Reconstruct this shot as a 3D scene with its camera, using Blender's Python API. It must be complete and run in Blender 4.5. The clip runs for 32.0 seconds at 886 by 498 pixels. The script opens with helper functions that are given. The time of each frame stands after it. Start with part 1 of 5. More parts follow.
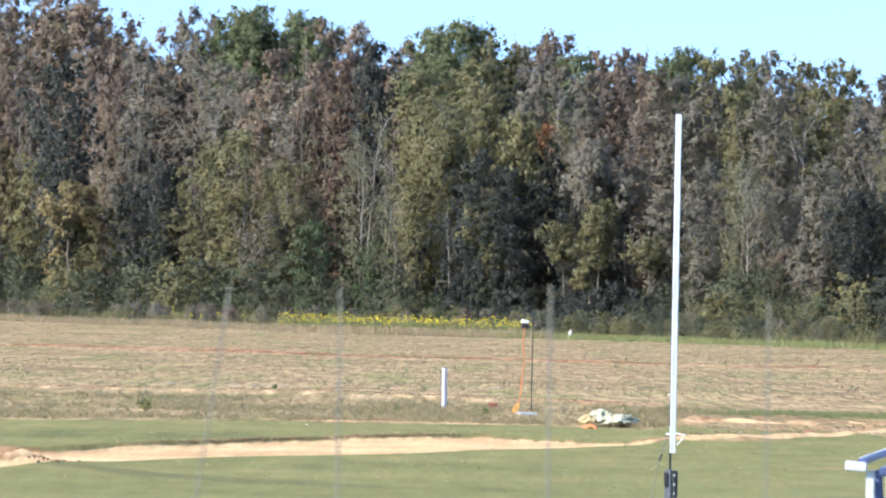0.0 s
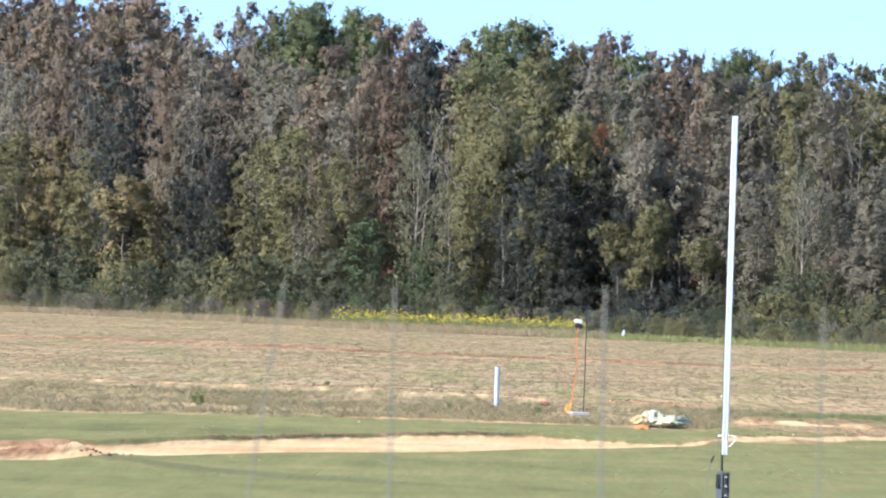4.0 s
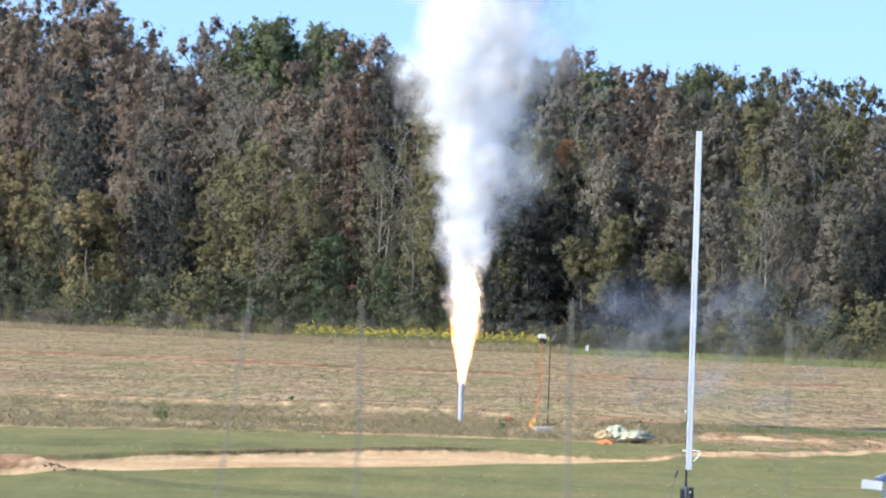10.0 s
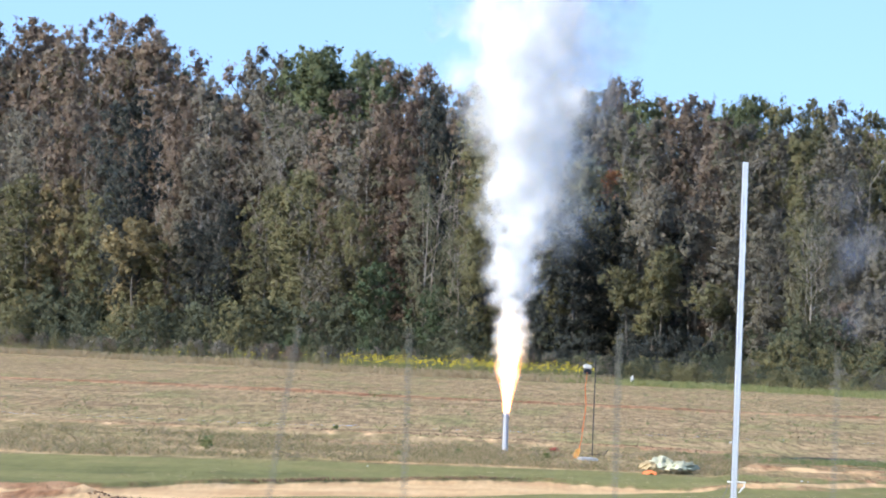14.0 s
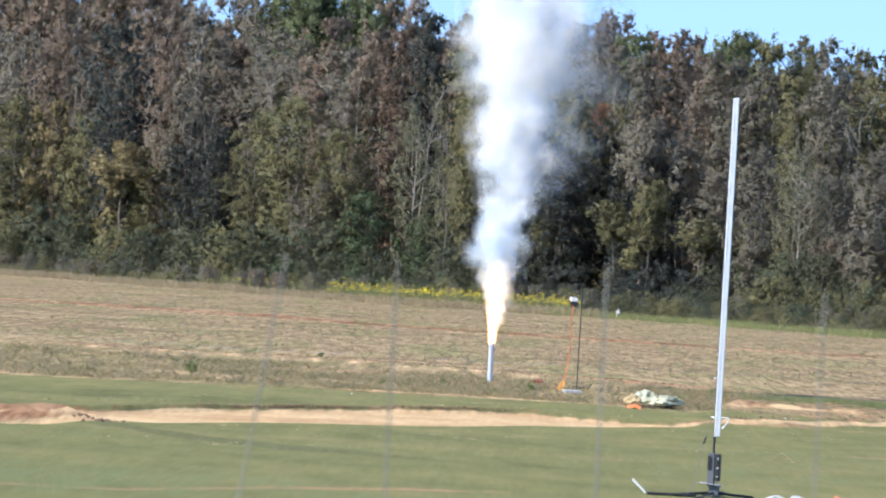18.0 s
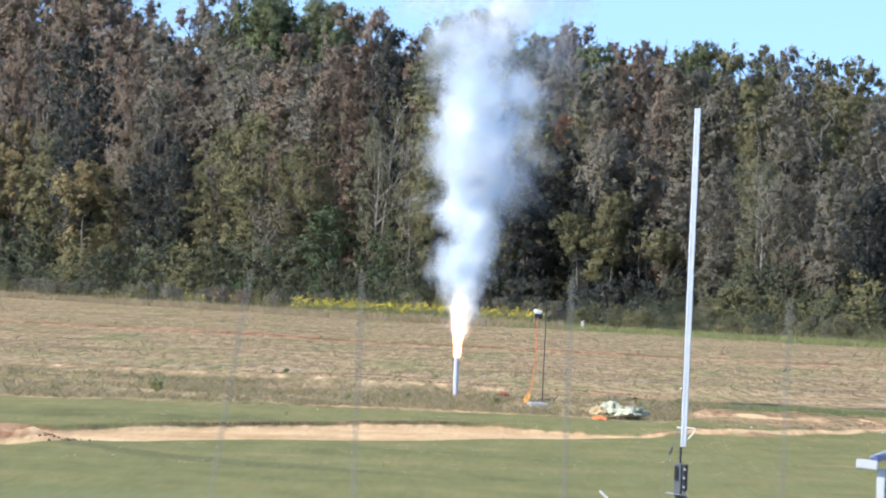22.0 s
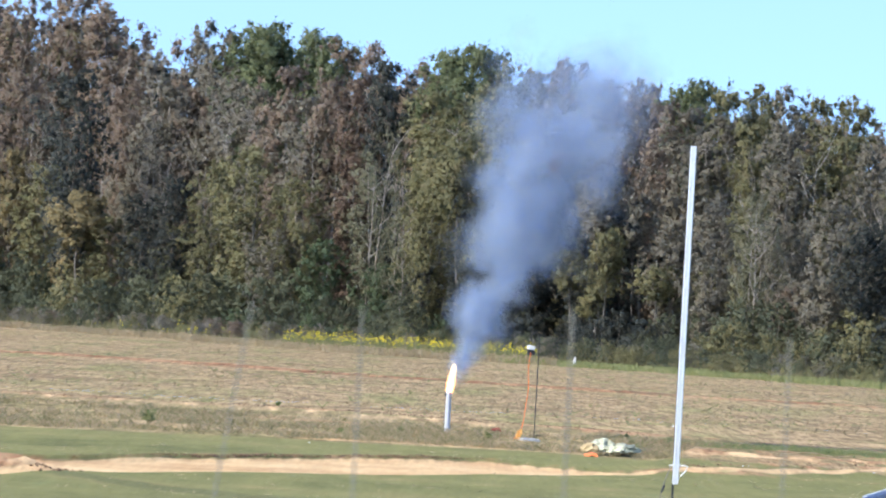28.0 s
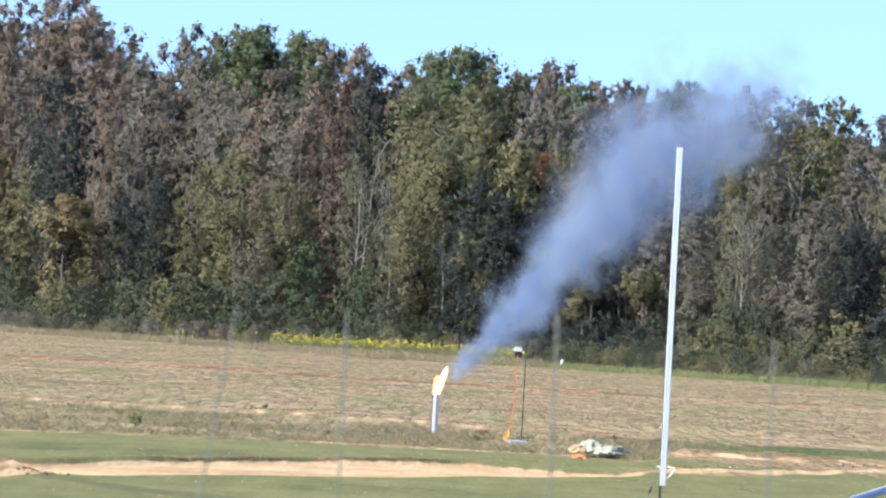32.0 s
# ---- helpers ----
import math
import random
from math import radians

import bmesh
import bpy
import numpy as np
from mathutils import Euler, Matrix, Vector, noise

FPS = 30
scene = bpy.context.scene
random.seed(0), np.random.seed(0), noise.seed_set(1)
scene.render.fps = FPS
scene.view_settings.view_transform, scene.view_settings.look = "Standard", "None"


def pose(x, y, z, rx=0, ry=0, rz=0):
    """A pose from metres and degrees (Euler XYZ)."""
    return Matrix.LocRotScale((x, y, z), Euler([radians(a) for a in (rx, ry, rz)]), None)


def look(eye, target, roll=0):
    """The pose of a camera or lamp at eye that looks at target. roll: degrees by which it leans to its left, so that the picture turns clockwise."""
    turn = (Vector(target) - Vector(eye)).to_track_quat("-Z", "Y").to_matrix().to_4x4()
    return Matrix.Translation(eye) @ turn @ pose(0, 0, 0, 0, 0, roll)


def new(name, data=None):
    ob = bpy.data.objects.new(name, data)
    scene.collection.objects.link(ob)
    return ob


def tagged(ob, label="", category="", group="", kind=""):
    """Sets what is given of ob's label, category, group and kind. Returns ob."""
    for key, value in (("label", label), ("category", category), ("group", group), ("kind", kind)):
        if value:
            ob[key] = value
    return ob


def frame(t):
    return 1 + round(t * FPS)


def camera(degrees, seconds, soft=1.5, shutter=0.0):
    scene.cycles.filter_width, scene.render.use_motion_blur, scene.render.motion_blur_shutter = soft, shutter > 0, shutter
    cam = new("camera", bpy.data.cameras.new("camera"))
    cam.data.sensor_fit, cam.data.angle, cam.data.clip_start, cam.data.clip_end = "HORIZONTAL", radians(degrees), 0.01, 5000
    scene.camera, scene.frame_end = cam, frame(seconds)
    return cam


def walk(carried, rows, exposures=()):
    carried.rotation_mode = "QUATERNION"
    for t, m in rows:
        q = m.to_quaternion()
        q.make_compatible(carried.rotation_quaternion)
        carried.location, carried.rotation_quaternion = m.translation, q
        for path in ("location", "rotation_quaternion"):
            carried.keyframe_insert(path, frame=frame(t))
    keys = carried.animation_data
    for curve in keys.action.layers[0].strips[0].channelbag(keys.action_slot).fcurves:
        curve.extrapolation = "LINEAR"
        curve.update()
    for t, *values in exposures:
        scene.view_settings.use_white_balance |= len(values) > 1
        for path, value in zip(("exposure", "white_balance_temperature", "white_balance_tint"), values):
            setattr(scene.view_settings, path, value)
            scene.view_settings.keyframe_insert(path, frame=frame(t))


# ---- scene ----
# X to the right, Y away from the camera over the field, Z up.

# ---------------------------------------------------------------- camera
EYE_Z = 1.55
cam = camera(12.2, 32.0, soft=2.05)
cam.data.dof.use_dof = True          # a long lens: the stakes close to it go soft
cam.data.dof.focus_distance = 70.0
cam.data.dof.aperture_fstop = 13.0

# seconds, sideways shift in metres, turn to the right, pitch and roll in degrees
PATH = [
    (0, 0.0507, -0.044, 0.641, 1.00),
    (0.5, 0.0506, -0.132, 0.840, 0.96),
    (1, 0.0504, 0.006, 0.769, 0.97),
    (1.5, 0.0503, -0.146, 0.647, 1.33),
    (2, 0.0501, -0.366, 0.518, 1.78),
    (2.5, 0.0500, -0.590, 0.787, 1.79),
    (3, 0.0498, -0.754, 0.695, 1.73),
    (3.5, 0.0497, -0.803, 0.680, 1.82),
    (5.5, 0.0492, -0.750, 0.278, 1.32),
    (6, 0.0490, -0.685, 0.490, 1.58),
    (6.5, 0.0485, -0.524, 0.527, 1.62),
    (7, 0.0480, -0.446, 0.802, 1.90),
    (7.5, 0.0475, -0.447, 0.868, 1.87),
    (8, 0.0469, -0.581, 0.541, 1.84),
    (8.5, 0.0463, -0.782, 0.288, 1.99),
    (9, 0.0458, -0.687, 0.444, 2.28),
    (9.5, 0.0453, -0.033, 0.531, 2.14),
    (10, 0.0448, -0.298, 0.822, 1.75),
    (10.5, 0.0443, -0.472, 0.996, 1.66),
    (11, 0.0438, -0.478, 0.885, 1.81),
    (11.5, 0.0433, 0.613, 1.220, 1.60),
    (12, 0.0428, 0.107, 0.899, 1.21),
    (12.5, 0.0423, -0.005, 0.540, 1.33),
    (13, 0.0418, -0.670, 0.941, 1.52),
    (13.5, 0.0414, -0.939, 1.263, 1.85),
    (15.5, 0.0405, -0.614, 0.947, 2.51),
    (16, 0.0403, -0.536, 1.011, 2.57),
    (16.5, 0.0401, -0.284, 0.692, 2.52),
    (17, 0.0398, -0.275, 0.679, 2.22),
    (17.5, 0.0394, -0.922, 0.371, 2.23),
    (18, 0.0394, -0.726, 0.251, 3.23),
    (18.5, 0.0390, -0.277, 0.604, 2.73),
    (19, 0.0389, -0.450, 0.865, 2.01),
    (19.5, 0.0389, -0.495, 1.046, 1.98),
    (20, 0.0387, -0.047, 0.863, 1.83),
    (20.5, 0.0385, -0.155, 0.560, 1.90),
    (21, 0.0384, -0.575, 0.564, 2.22),
    (21.5, 0.0383, -0.370, 0.572, 2.40),
    (22, 0.0383, -0.231, 0.469, 2.40),
    (22.5, 0.0381, -0.262, 0.449, 2.25),
    (23, 0.0379, -0.184, 0.815, 2.39),
    (23.5, 0.0369, -0.186, 1.136, 2.48),
    (24, 0.0358, -0.240, 1.046, 2.47),
    (24.5, 0.0346, -0.264, 1.149, 2.60),
    (25, 0.0334, -0.270, 1.261, 2.85),
    (25.5, 0.0324, -0.071, 0.935, 2.80),
    (27.5, 0.0276, 0.068, 1.165, 2.86),
    (28, 0.0265, -0.156, 0.953, 3.10),
    (28.5, 0.0269, -0.386, 1.014, 3.06),
    (29, 0.0274, -0.421, 1.023, 3.03),
    (29.5, 0.0279, -0.471, 1.019, 3.05),
    (30, 0.0283, -0.373, 1.061, 2.80),
    (30.5, 0.0288, -0.478, 1.056, 2.78),
    (31, 0.0292, -0.489, 1.039, 2.84),
    (31.5, 0.0297, -0.227, 1.041, 2.87),
    (32, 0.0301, 0.021, 0.993, 2.91)
]


def held(shift, turn, pitch, roll):
    return pose(shift, 0, EYE_Z, 90 + pitch, 0, -turn) @ pose(0, 0, 0, 0, 0, roll)


LIGHTER = ((0, 1.64, 6800, 10), (6.4, 1.64, 6800, 10), (7.0, 1.28, 6750, 10), (20, 1.29, 6700, 10), (32, 1.45, 6700, 10))
walk(cam, [(t, held(*row)) for t, *row in PATH], LIGHTER)

scene.cycles.transparent_max_bounces = 320
scene.cycles.max_bounces = 24
scene.cycles.diffuse_bounces = 18
scene.cycles.transmission_bounces = 18

# ---------------------------------------------------------------- world, sun, exposure
SUN_AZ, SUN_EL = -117.0, 36.0        # degrees: clockwise from the view direction; height
world = bpy.data.worlds.new("sky")
scene.world = world
world.use_nodes = True
wn = world.node_tree
sky = wn.nodes.new("ShaderNodeTexSky")
sky.sky_type = 'NISHITA'
sky.sun_disc = False
sky.sun_elevation = radians(SUN_EL)
sky.sun_rotation = radians(SUN_AZ)
sky.air_density, sky.dust_density, sky.ozone_density = 1.0, 0.0, 4.0
lift = wn.nodes.new("ShaderNodeMapping")      # the air is clear: the blue reaches low
lift.inputs["Location"].default_value = (0, 0, 0.24)
wn.links.new(wn.nodes.new("ShaderNodeTexCoord").outputs["Generated"], lift.inputs[0])
wn.links.new(lift.outputs[0], sky.inputs[0])
wn.links.new(sky.outputs[0], wn.nodes["Background"].inputs[0])
wn.nodes["Background"].inputs[1].default_value = 0.15

sun = new("sun", bpy.data.lights.new("sun", 'SUN'))
sun.data.energy, sun.data.angle, sun.data.color = 3.0, radians(0.53), (1.0, 0.94, 0.85)
sd = Vector((math.sin(radians(SUN_AZ)) * math.cos(radians(SUN_EL)), math.cos(radians(SUN_AZ)) * math.cos(radians(SUN_EL)), math.sin(radians(SUN_EL))))
sun.matrix_world = look(sd * 50, (0, 0, 0))


# ---------------------------------------------------------------- materials
def nodes_of(name):
    m = bpy.data.materials.new(name)
    m.use_nodes = True
    return m, m.node_tree, m.node_tree.nodes["Principled BSDF"]


def add(nt, kind, **props):
    n = nt.nodes.new(kind)
    for k, v in props.items():
        n.inputs[k.replace("_", " ")].default_value = v
    return n


def ramp(nt, fac, stops):
    r = nt.nodes.new("ShaderNodeValToRGB")
    while len(r.color_ramp.elements) < len(stops):
        r.color_ramp.elements.new(0.5)
    for e, (p, c) in zip(r.color_ramp.elements, stops):
        e.position, e.color = p, (*c, 1)
    nt.links.new(fac, r.inputs[0])
    return r.outputs[0]


def plain(name, colour, rough=0.6, metal=0.0, grain=20.0, vary=0.25, bump=0.1):
    """A painted or worn surface: the colour, mottled at two scales, with a fine relief."""
    m, nt, b = nodes_of(name)
    tc = nt.nodes.new("ShaderNodeTexCoord")
    n1 = add(nt, "ShaderNodeTexNoise", Scale=grain, Detail=6.0)
    n2 = add(nt, "ShaderNodeTexNoise", Scale=grain * 0.13, Detail=3.0)
    mix = nt.nodes.new("ShaderNodeMath")
    mix.operation = 'MULTIPLY_ADD'
    mix.inputs[1].default_value = 0.6
    for n in (n1, n2):
        nt.links.new(tc.outputs["Object"], n.inputs["Vector"])
    nt.links.new(n1.outputs[0], mix.inputs[0])
    half = nt.nodes.new("ShaderNodeMath")
    half.operation = 'MULTIPLY'
    half.inputs[1].default_value = 0.4
    nt.links.new(n2.outputs[0], half.inputs[0])
    nt.links.new(half.outputs[0], mix.inputs[2])
    lo = tuple(c * (1 - vary) for c in colour)
    hi = tuple(min(1, c * (1 + vary)) for c in colour)
    nt.links.new(ramp(nt, mix.outputs[0], [(0.3, lo), (0.7, hi)]), b.inputs["Base Color"])
    b.inputs["Roughness"].default_value = rough
    b.inputs["Metallic"].default_value = metal
    if bump:
        bp = add(nt, "ShaderNodeBump", Strength=bump, Distance=0.01)
        nt.links.new(n1.outputs[0], bp.inputs["Height"])
        nt.links.new(bp.outputs[0], b.inputs["Normal"])
    return m


def leafy(name, colours, through_light=0.32, rough=0.7, gaps=0.0, air=False):
    """Leaves or blades: each one its own tone out of the colours, each plant a little lighter or darker."""
    m, nt, b = nodes_of(name)
    geo = nt.nodes.new("ShaderNodeNewGeometry")
    info = nt.nodes.new("ShaderNodeObjectInfo")
    tc = nt.nodes.new("ShaderNodeTexCoord")
    patch = add(nt, "ShaderNodeTexNoise", Scale=1.1, Detail=7.0)
    nt.links.new(tc.outputs["Object"], patch.inputs["Vector"])
    mixf = nt.nodes.new("ShaderNodeMix")
    mixf.inputs[0].default_value = 0.55
    nt.links.new(geo.outputs["Random Per Island"], mixf.inputs[2])
    nt.links.new(patch.outputs[0], mixf.inputs[3])
    k = len(colours) - 1
    col = ramp(nt, mixf.outputs[0], [(0.2 + 0.6 * i / k, c) for i, c in enumerate(colours)])
    hsv = nt.nodes.new("ShaderNodeHueSaturation")
    tone = nt.nodes.new("ShaderNodeMapRange")
    tone.inputs[3].default_value, tone.inputs[4].default_value = 0.90, 1.28
    nt.links.new(info.outputs["Random"], tone.inputs[0])
    nt.links.new(tone.outputs[0], hsv.inputs["Value"])
    nt.links.new(col, hsv.inputs["Color"])
    b.inputs["Roughness"].default_value = rough
    b.inputs["Specular IOR Level"].default_value = 0.25
    nt.links.new(hsv.outputs[0], b.inputs["Base Color"])
    tl = nt.nodes.new("ShaderNodeBsdfTranslucent")
    nt.links.new(hsv.outputs[0], tl.inputs[0])
    mx = nt.nodes.new("ShaderNodeMixShader")
    mx.inputs[0].default_value = 0.48 if air else through_light
    nt.links.new(b.outputs[0], mx.inputs[1])
    nt.links.new(tl.outputs[0], mx.inputs[2])
    out = mx.outputs[0]
    if gaps:
        # sprays of small leaves with air between them
        leaf = add(nt, "ShaderNodeTexNoise", Scale=15.0, Detail=2.0)
        nt.links.new(tc.outputs["Object"], leaf.inputs["Vector"])
        cut = nt.nodes.new("ShaderNodeMapRange")
        cut.inputs[1].default_value, cut.inputs[2].default_value = gaps - 0.02, gaps + 0.02
        nt.links.new(leaf.outputs[0], cut.inputs[0])
        clear, spray = nt.nodes.new("ShaderNodeBsdfTransparent"), nt.nodes.new("ShaderNodeMixShader")
        nt.links.new(cut.outputs[0], spray.inputs[0])
        nt.links.new(clear.outputs[0], spray.inputs[1])
        nt.links.new(out, spray.inputs[2])
        out = spray.outputs[0]
    nt.links.new(out, nt.nodes["Material Output"].inputs[0])
    return m


LEAVES = {
    "r": leafy("russet_leaves", [(0.190, 0.150, 0.124), (0.228, 0.175, 0.142), (0.250, 0.205, 0.165), (0.212, 0.204, 0.150)], gaps=0.44, air=True),
    "k": leafy("maroon_leaves", [(0.115, 0.090, 0.080), (0.155, 0.115, 0.095), (0.190, 0.140, 0.110), (0.140, 0.130, 0.100)], gaps=0.44, air=True),
    "g": leafy("grey_brown_leaves", [(0.176, 0.166, 0.142), (0.204, 0.192, 0.160), (0.222, 0.210, 0.174), (0.188, 0.198, 0.142)], gaps=0.44, air=True),
    "o": leafy("olive_leaves", [(0.150, 0.158, 0.095), (0.182, 0.186, 0.104), (0.215, 0.210, 0.112), (0.220, 0.190, 0.125)], gaps=0.44, air=True),
    # dark green, with the blue-black shade of the wood's hollows in the colour
    "d": leafy("shade_darkened_green_leaves", [(0.042, 0.052, 0.054), (0.053, 0.065, 0.064), (0.070, 0.081, 0.073), (0.086, 0.088, 0.076)], gaps=0.44, air=True),
    "p": leafy("pine_needles", [(0.100, 0.130, 0.076), (0.125, 0.158, 0.088), (0.150, 0.182, 0.098), (0.175, 0.185, 0.105)], gaps=0.44, air=True),
    "y": leafy("ochre_leaves", [(0.170, 0.160, 0.098), (0.225, 0.195, 0.112), (0.290, 0.230, 0.125), (0.215, 0.205, 0.120)], gaps=0.44, air=True),
    "n": leafy("fresh_green_leaves", [(0.068, 0.105, 0.066), (0.090, 0.132, 0.078), (0.112, 0.156, 0.090), (0.128, 0.156, 0.090)], gaps=0.44, air=True),
    "s": leafy("sparse_grey_green_leaves", [(0.151, 0.160, 0.115), (0.175, 0.184, 0.128), (0.195, 0.200, 0.138), (0.205, 0.195, 0.135)], gaps=0.44, air=True),
    "b": leafy("bluish_shrub_leaves", [(0.082, 0.102, 0.074), (0.103, 0.122, 0.084), (0.124, 0.141, 0.092), (0.140, 0.140, 0.092)], gaps=0.44, air=True),
}
BARK = plain("grey_bark", (0.125, 0.115, 0.10), 0.9, grain=6, vary=0.4, bump=0.4)
PALE_BARK = plain("pale_bark", (0.29, 0.27, 0.24), 0.9, grain=5, vary=0.3, bump=0.4)
STRAW = leafy("dry_stubble", [(0.25, 0.195, 0.12), (0.33, 0.26, 0.165), (0.41, 0.33, 0.21), (0.25, 0.245, 0.13)], 0.45)
WEED = leafy("weeds", [(0.16, 0.172, 0.08), (0.26, 0.235, 0.125), (0.38, 0.30, 0.19), (0.47, 0.375, 0.245)], 0.45)
EDGE_WEED = leafy("edge_weeds", [(0.13, 0.105, 0.07), (0.16, 0.165, 0.075), (0.22, 0.21, 0.105), (0.30, 0.235, 0.15)], 0.4)
LAWN = leafy("lawn_blades", [(0.135, 0.15, 0.066), (0.172, 0.188, 0.082), (0.196, 0.206, 0.092), (0.26, 0.235, 0.125)], 0.3)
PETAL = leafy("yellow_petals", [(0.65, 0.50, 0.03), (0.78, 0.62, 0.04), (0.85, 0.70, 0.06), (0.70, 0.56, 0.05)], 0.3)
WEED_LEAF = leafy("weed_leaves", [(0.13, 0.17, 0.075), (0.18, 0.22, 0.095), (0.23, 0.25, 0.115), (0.28, 0.27, 0.14)], 0.5)
STALK = leafy("green_stalks", [(0.13, 0.155, 0.065), (0.18, 0.205, 0.085), (0.24, 0.25, 0.105), (0.31, 0.285, 0.15)], 0.35)
ALU = plain("bright_aluminium", (0.82, 0.82, 0.84), 0.38, 0.55, grain=30, vary=0.06, bump=0.02)
WHITE = plain("white_paint", (0.80, 0.80, 0.79), 0.45, grain=14, vary=0.06, bump=0.03)
TUBE_WHITE = plain("white_tube", (0.54, 0.57, 0.64), 0.4, grain=10, vary=0.08, bump=0.03)
DARK_STEEL = plain("dark_steel", (0.035, 0.037, 0.042), 0.5, 0.4, grain=40, vary=0.4, bump=0.05)
GREY_BOX = plain("grey_box", (0.11, 0.12, 0.14), 0.55, grain=25, vary=0.2)
GALV = plain("galvanised_steel", (0.42, 0.44, 0.45), 0.5, 0.3, grain=60, vary=0.2, bump=0.05)
STAKE = plain("weathered_steel", (0.20, 0.195, 0.165), 0.6, 0.0, grain=60, vary=0.25, bump=0.05)
ORANGE = plain("orange_rubber", (0.85, 0.20, 0.05), 0.5, grain=20, vary=0.15)
YELLOW_CORD = plain("yellow_cord", (0.72, 0.36, 0.08), 0.5, grain=20, vary=0.15)
TARP = plain("pale_green_cloth", (0.41, 0.42, 0.31), 0.85, grain=9, vary=0.35, bump=0.4)
RED_CLOTH = plain("dark_red_cloth", (0.22, 0.055, 0.04), 0.85, grain=14, vary=0.3, bump=0.3)
SACK = plain("brown_sack", (0.36, 0.28, 0.15), 0.85, grain=16, vary=0.35, bump=0.3)
BLUE_PAINT = plain("blue_paint", (0.085, 0.12, 0.27), 0.4, grain=18, vary=0.3)
BOARD = plain("white_board", (0.50, 0.53, 0.55), 0.6, grain=12, vary=0.14)
CABLE = plain("grey_cable", (0.17, 0.16, 0.14), 0.6, grain=40, vary=0.2)
FOIL = plain("crumpled_foil", (0.75, 0.75, 0.74), 0.3, 0.5, grain=40, vary=0.2, bump=0.6)


def ground_material():
    """Lawn, bare pale track, rough grass, dry stubble and red soil, blended by the sheet's zone weights with ragged edges."""
    m, nt, b = nodes_of("ground")
    tc = nt.nodes.new("ShaderNodeTexCoord")
    zone = nt.nodes.new("ShaderNodeVertexColor")
    zone.layer_name = "zone"
    sep = nt.nodes.new("ShaderNodeSeparateColor")
    nt.links.new(zone.outputs["Color"], sep.inputs[0])

    def noise_of(scale, detail=4.0, stretch=(1, 1, 1)):
        mp = nt.nodes.new("ShaderNodeMapping")
        mp.inputs["Scale"].default_value = stretch
        nt.links.new(tc.outputs["Object"], mp.inputs[0])
        n = add(nt, "ShaderNodeTexNoise", Scale=scale, Detail=detail)
        nt.links.new(mp.outputs[0], n.inputs["Vector"])
        return n.outputs[0]

    big, mid, fine = noise_of(0.35), noise_of(2.2, 5.0, (1, 0.35, 1)), noise_of(24.0, 3.0)
    rows = noise_of(0.9, 5.0, (0.22, 0.75, 1))
    blend = nt.nodes.new("ShaderNodeMath")
    blend.operation = 'MULTIPLY_ADD'
    blend.inputs[1].default_value = 0.55
    nt.links.new(mid, blend.inputs[0])
    h = nt.nodes.new("ShaderNodeMath")
    h.operation = 'MULTIPLY'
    h.inputs[1].default_value = 0.45
    nt.links.new(big, h.inputs[0])
    nt.links.new(h.outputs[0], blend.inputs[2])
    tone = blend.outputs[0]
    blend2 = nt.nodes.new("ShaderNodeMix")
    blend2.inputs[0].default_value = 0.42
    nt.links.new(tone, blend2.inputs[2])
    nt.links.new(rows, blend2.inputs[3])
    rowtone = blend2.outputs[0]

    stubble = ramp(nt, rowtone, [(0.38, (0.20, 0.155, 0.098)), (0.46, (0.285, 0.225, 0.14)), (0.53, (0.35, 0.28, 0.175)), (0.62, (0.225, 0.225, 0.11))])
    bands = noise_of(0.55, 4.0, (0.30, 0.8, 1))
    turf = nt.nodes.new("ShaderNodeMix")
    turf.inputs[0].default_value = 0.5
    nt.links.new(bands, turf.inputs[2])
    nt.links.new(noise_of(1.6, 6.0, (1, 0.5, 1)), turf.inputs[3])
    lawn = ramp(nt, turf.outputs[0], [(0.34, (0.125, 0.140, 0.064)), (0.45, (0.168, 0.184, 0.082)), (0.54, (0.190, 0.204, 0.091)), (0.62, (0.215, 0.214, 0.102)), (0.72, (0.26, 0.232, 0.122))])
    rough = ramp(nt, tone, [(0.32, (0.15, 0.145, 0.07)), (0.45, (0.23, 0.205, 0.11)), (0.55, (0.33, 0.27, 0.165)), (0.68, (0.43, 0.34, 0.22))])
    sand = ramp(nt, rowtone, [(0.38, (0.40, 0.27, 0.155)), (0.46, (0.51, 0.37, 0.22)), (0.53, (0.57, 0.435, 0.265)), (0.62, (0.63, 0.495, 0.315))])
    red = ramp(nt, tone, [(0.40, (0.17, 0.085, 0.05)), (0.49, (0.27, 0.155, 0.092)), (0.58, (0.38, 0.255, 0.165))])

    torn = nt.nodes.new("ShaderNodeMix")
    torn.inputs[0].default_value = 0.6
    nt.links.new(mid, torn.inputs[2])
    nt.links.new(noise_of(5.0, 5.0, (1, 0.10, 1)), torn.inputs[3])

    def ragged(weight, spread=0.55):
        j = nt.nodes.new("ShaderNodeMath")
        j.operation = 'MULTIPLY_ADD'
        j.inputs[1].default_value = spread
        nt.links.new(torn.outputs[0], j.inputs[0])
        nt.links.new(weight, j.inputs[2])
        r = nt.nodes.new("ShaderNodeMapRange")
        r.interpolation_type = 'SMOOTHSTEP'
        c = 0.5 + spread / 2
        r.inputs[1].default_value, r.inputs[2].default_value = c - 0.14, c + 0.14
        nt.links.new(j.outputs[0], r.inputs[0])
        return r.outputs[0]

    green = nt.nodes.new("ShaderNodeMapRange")
    green.inputs[1].default_value, green.inputs[2].default_value, green.inputs[4].default_value = 0.50, 0.66, 0.75
    nt.links.new(noise_of(0.55, 5.0, (1, 0.16, 1)), green.inputs[0])
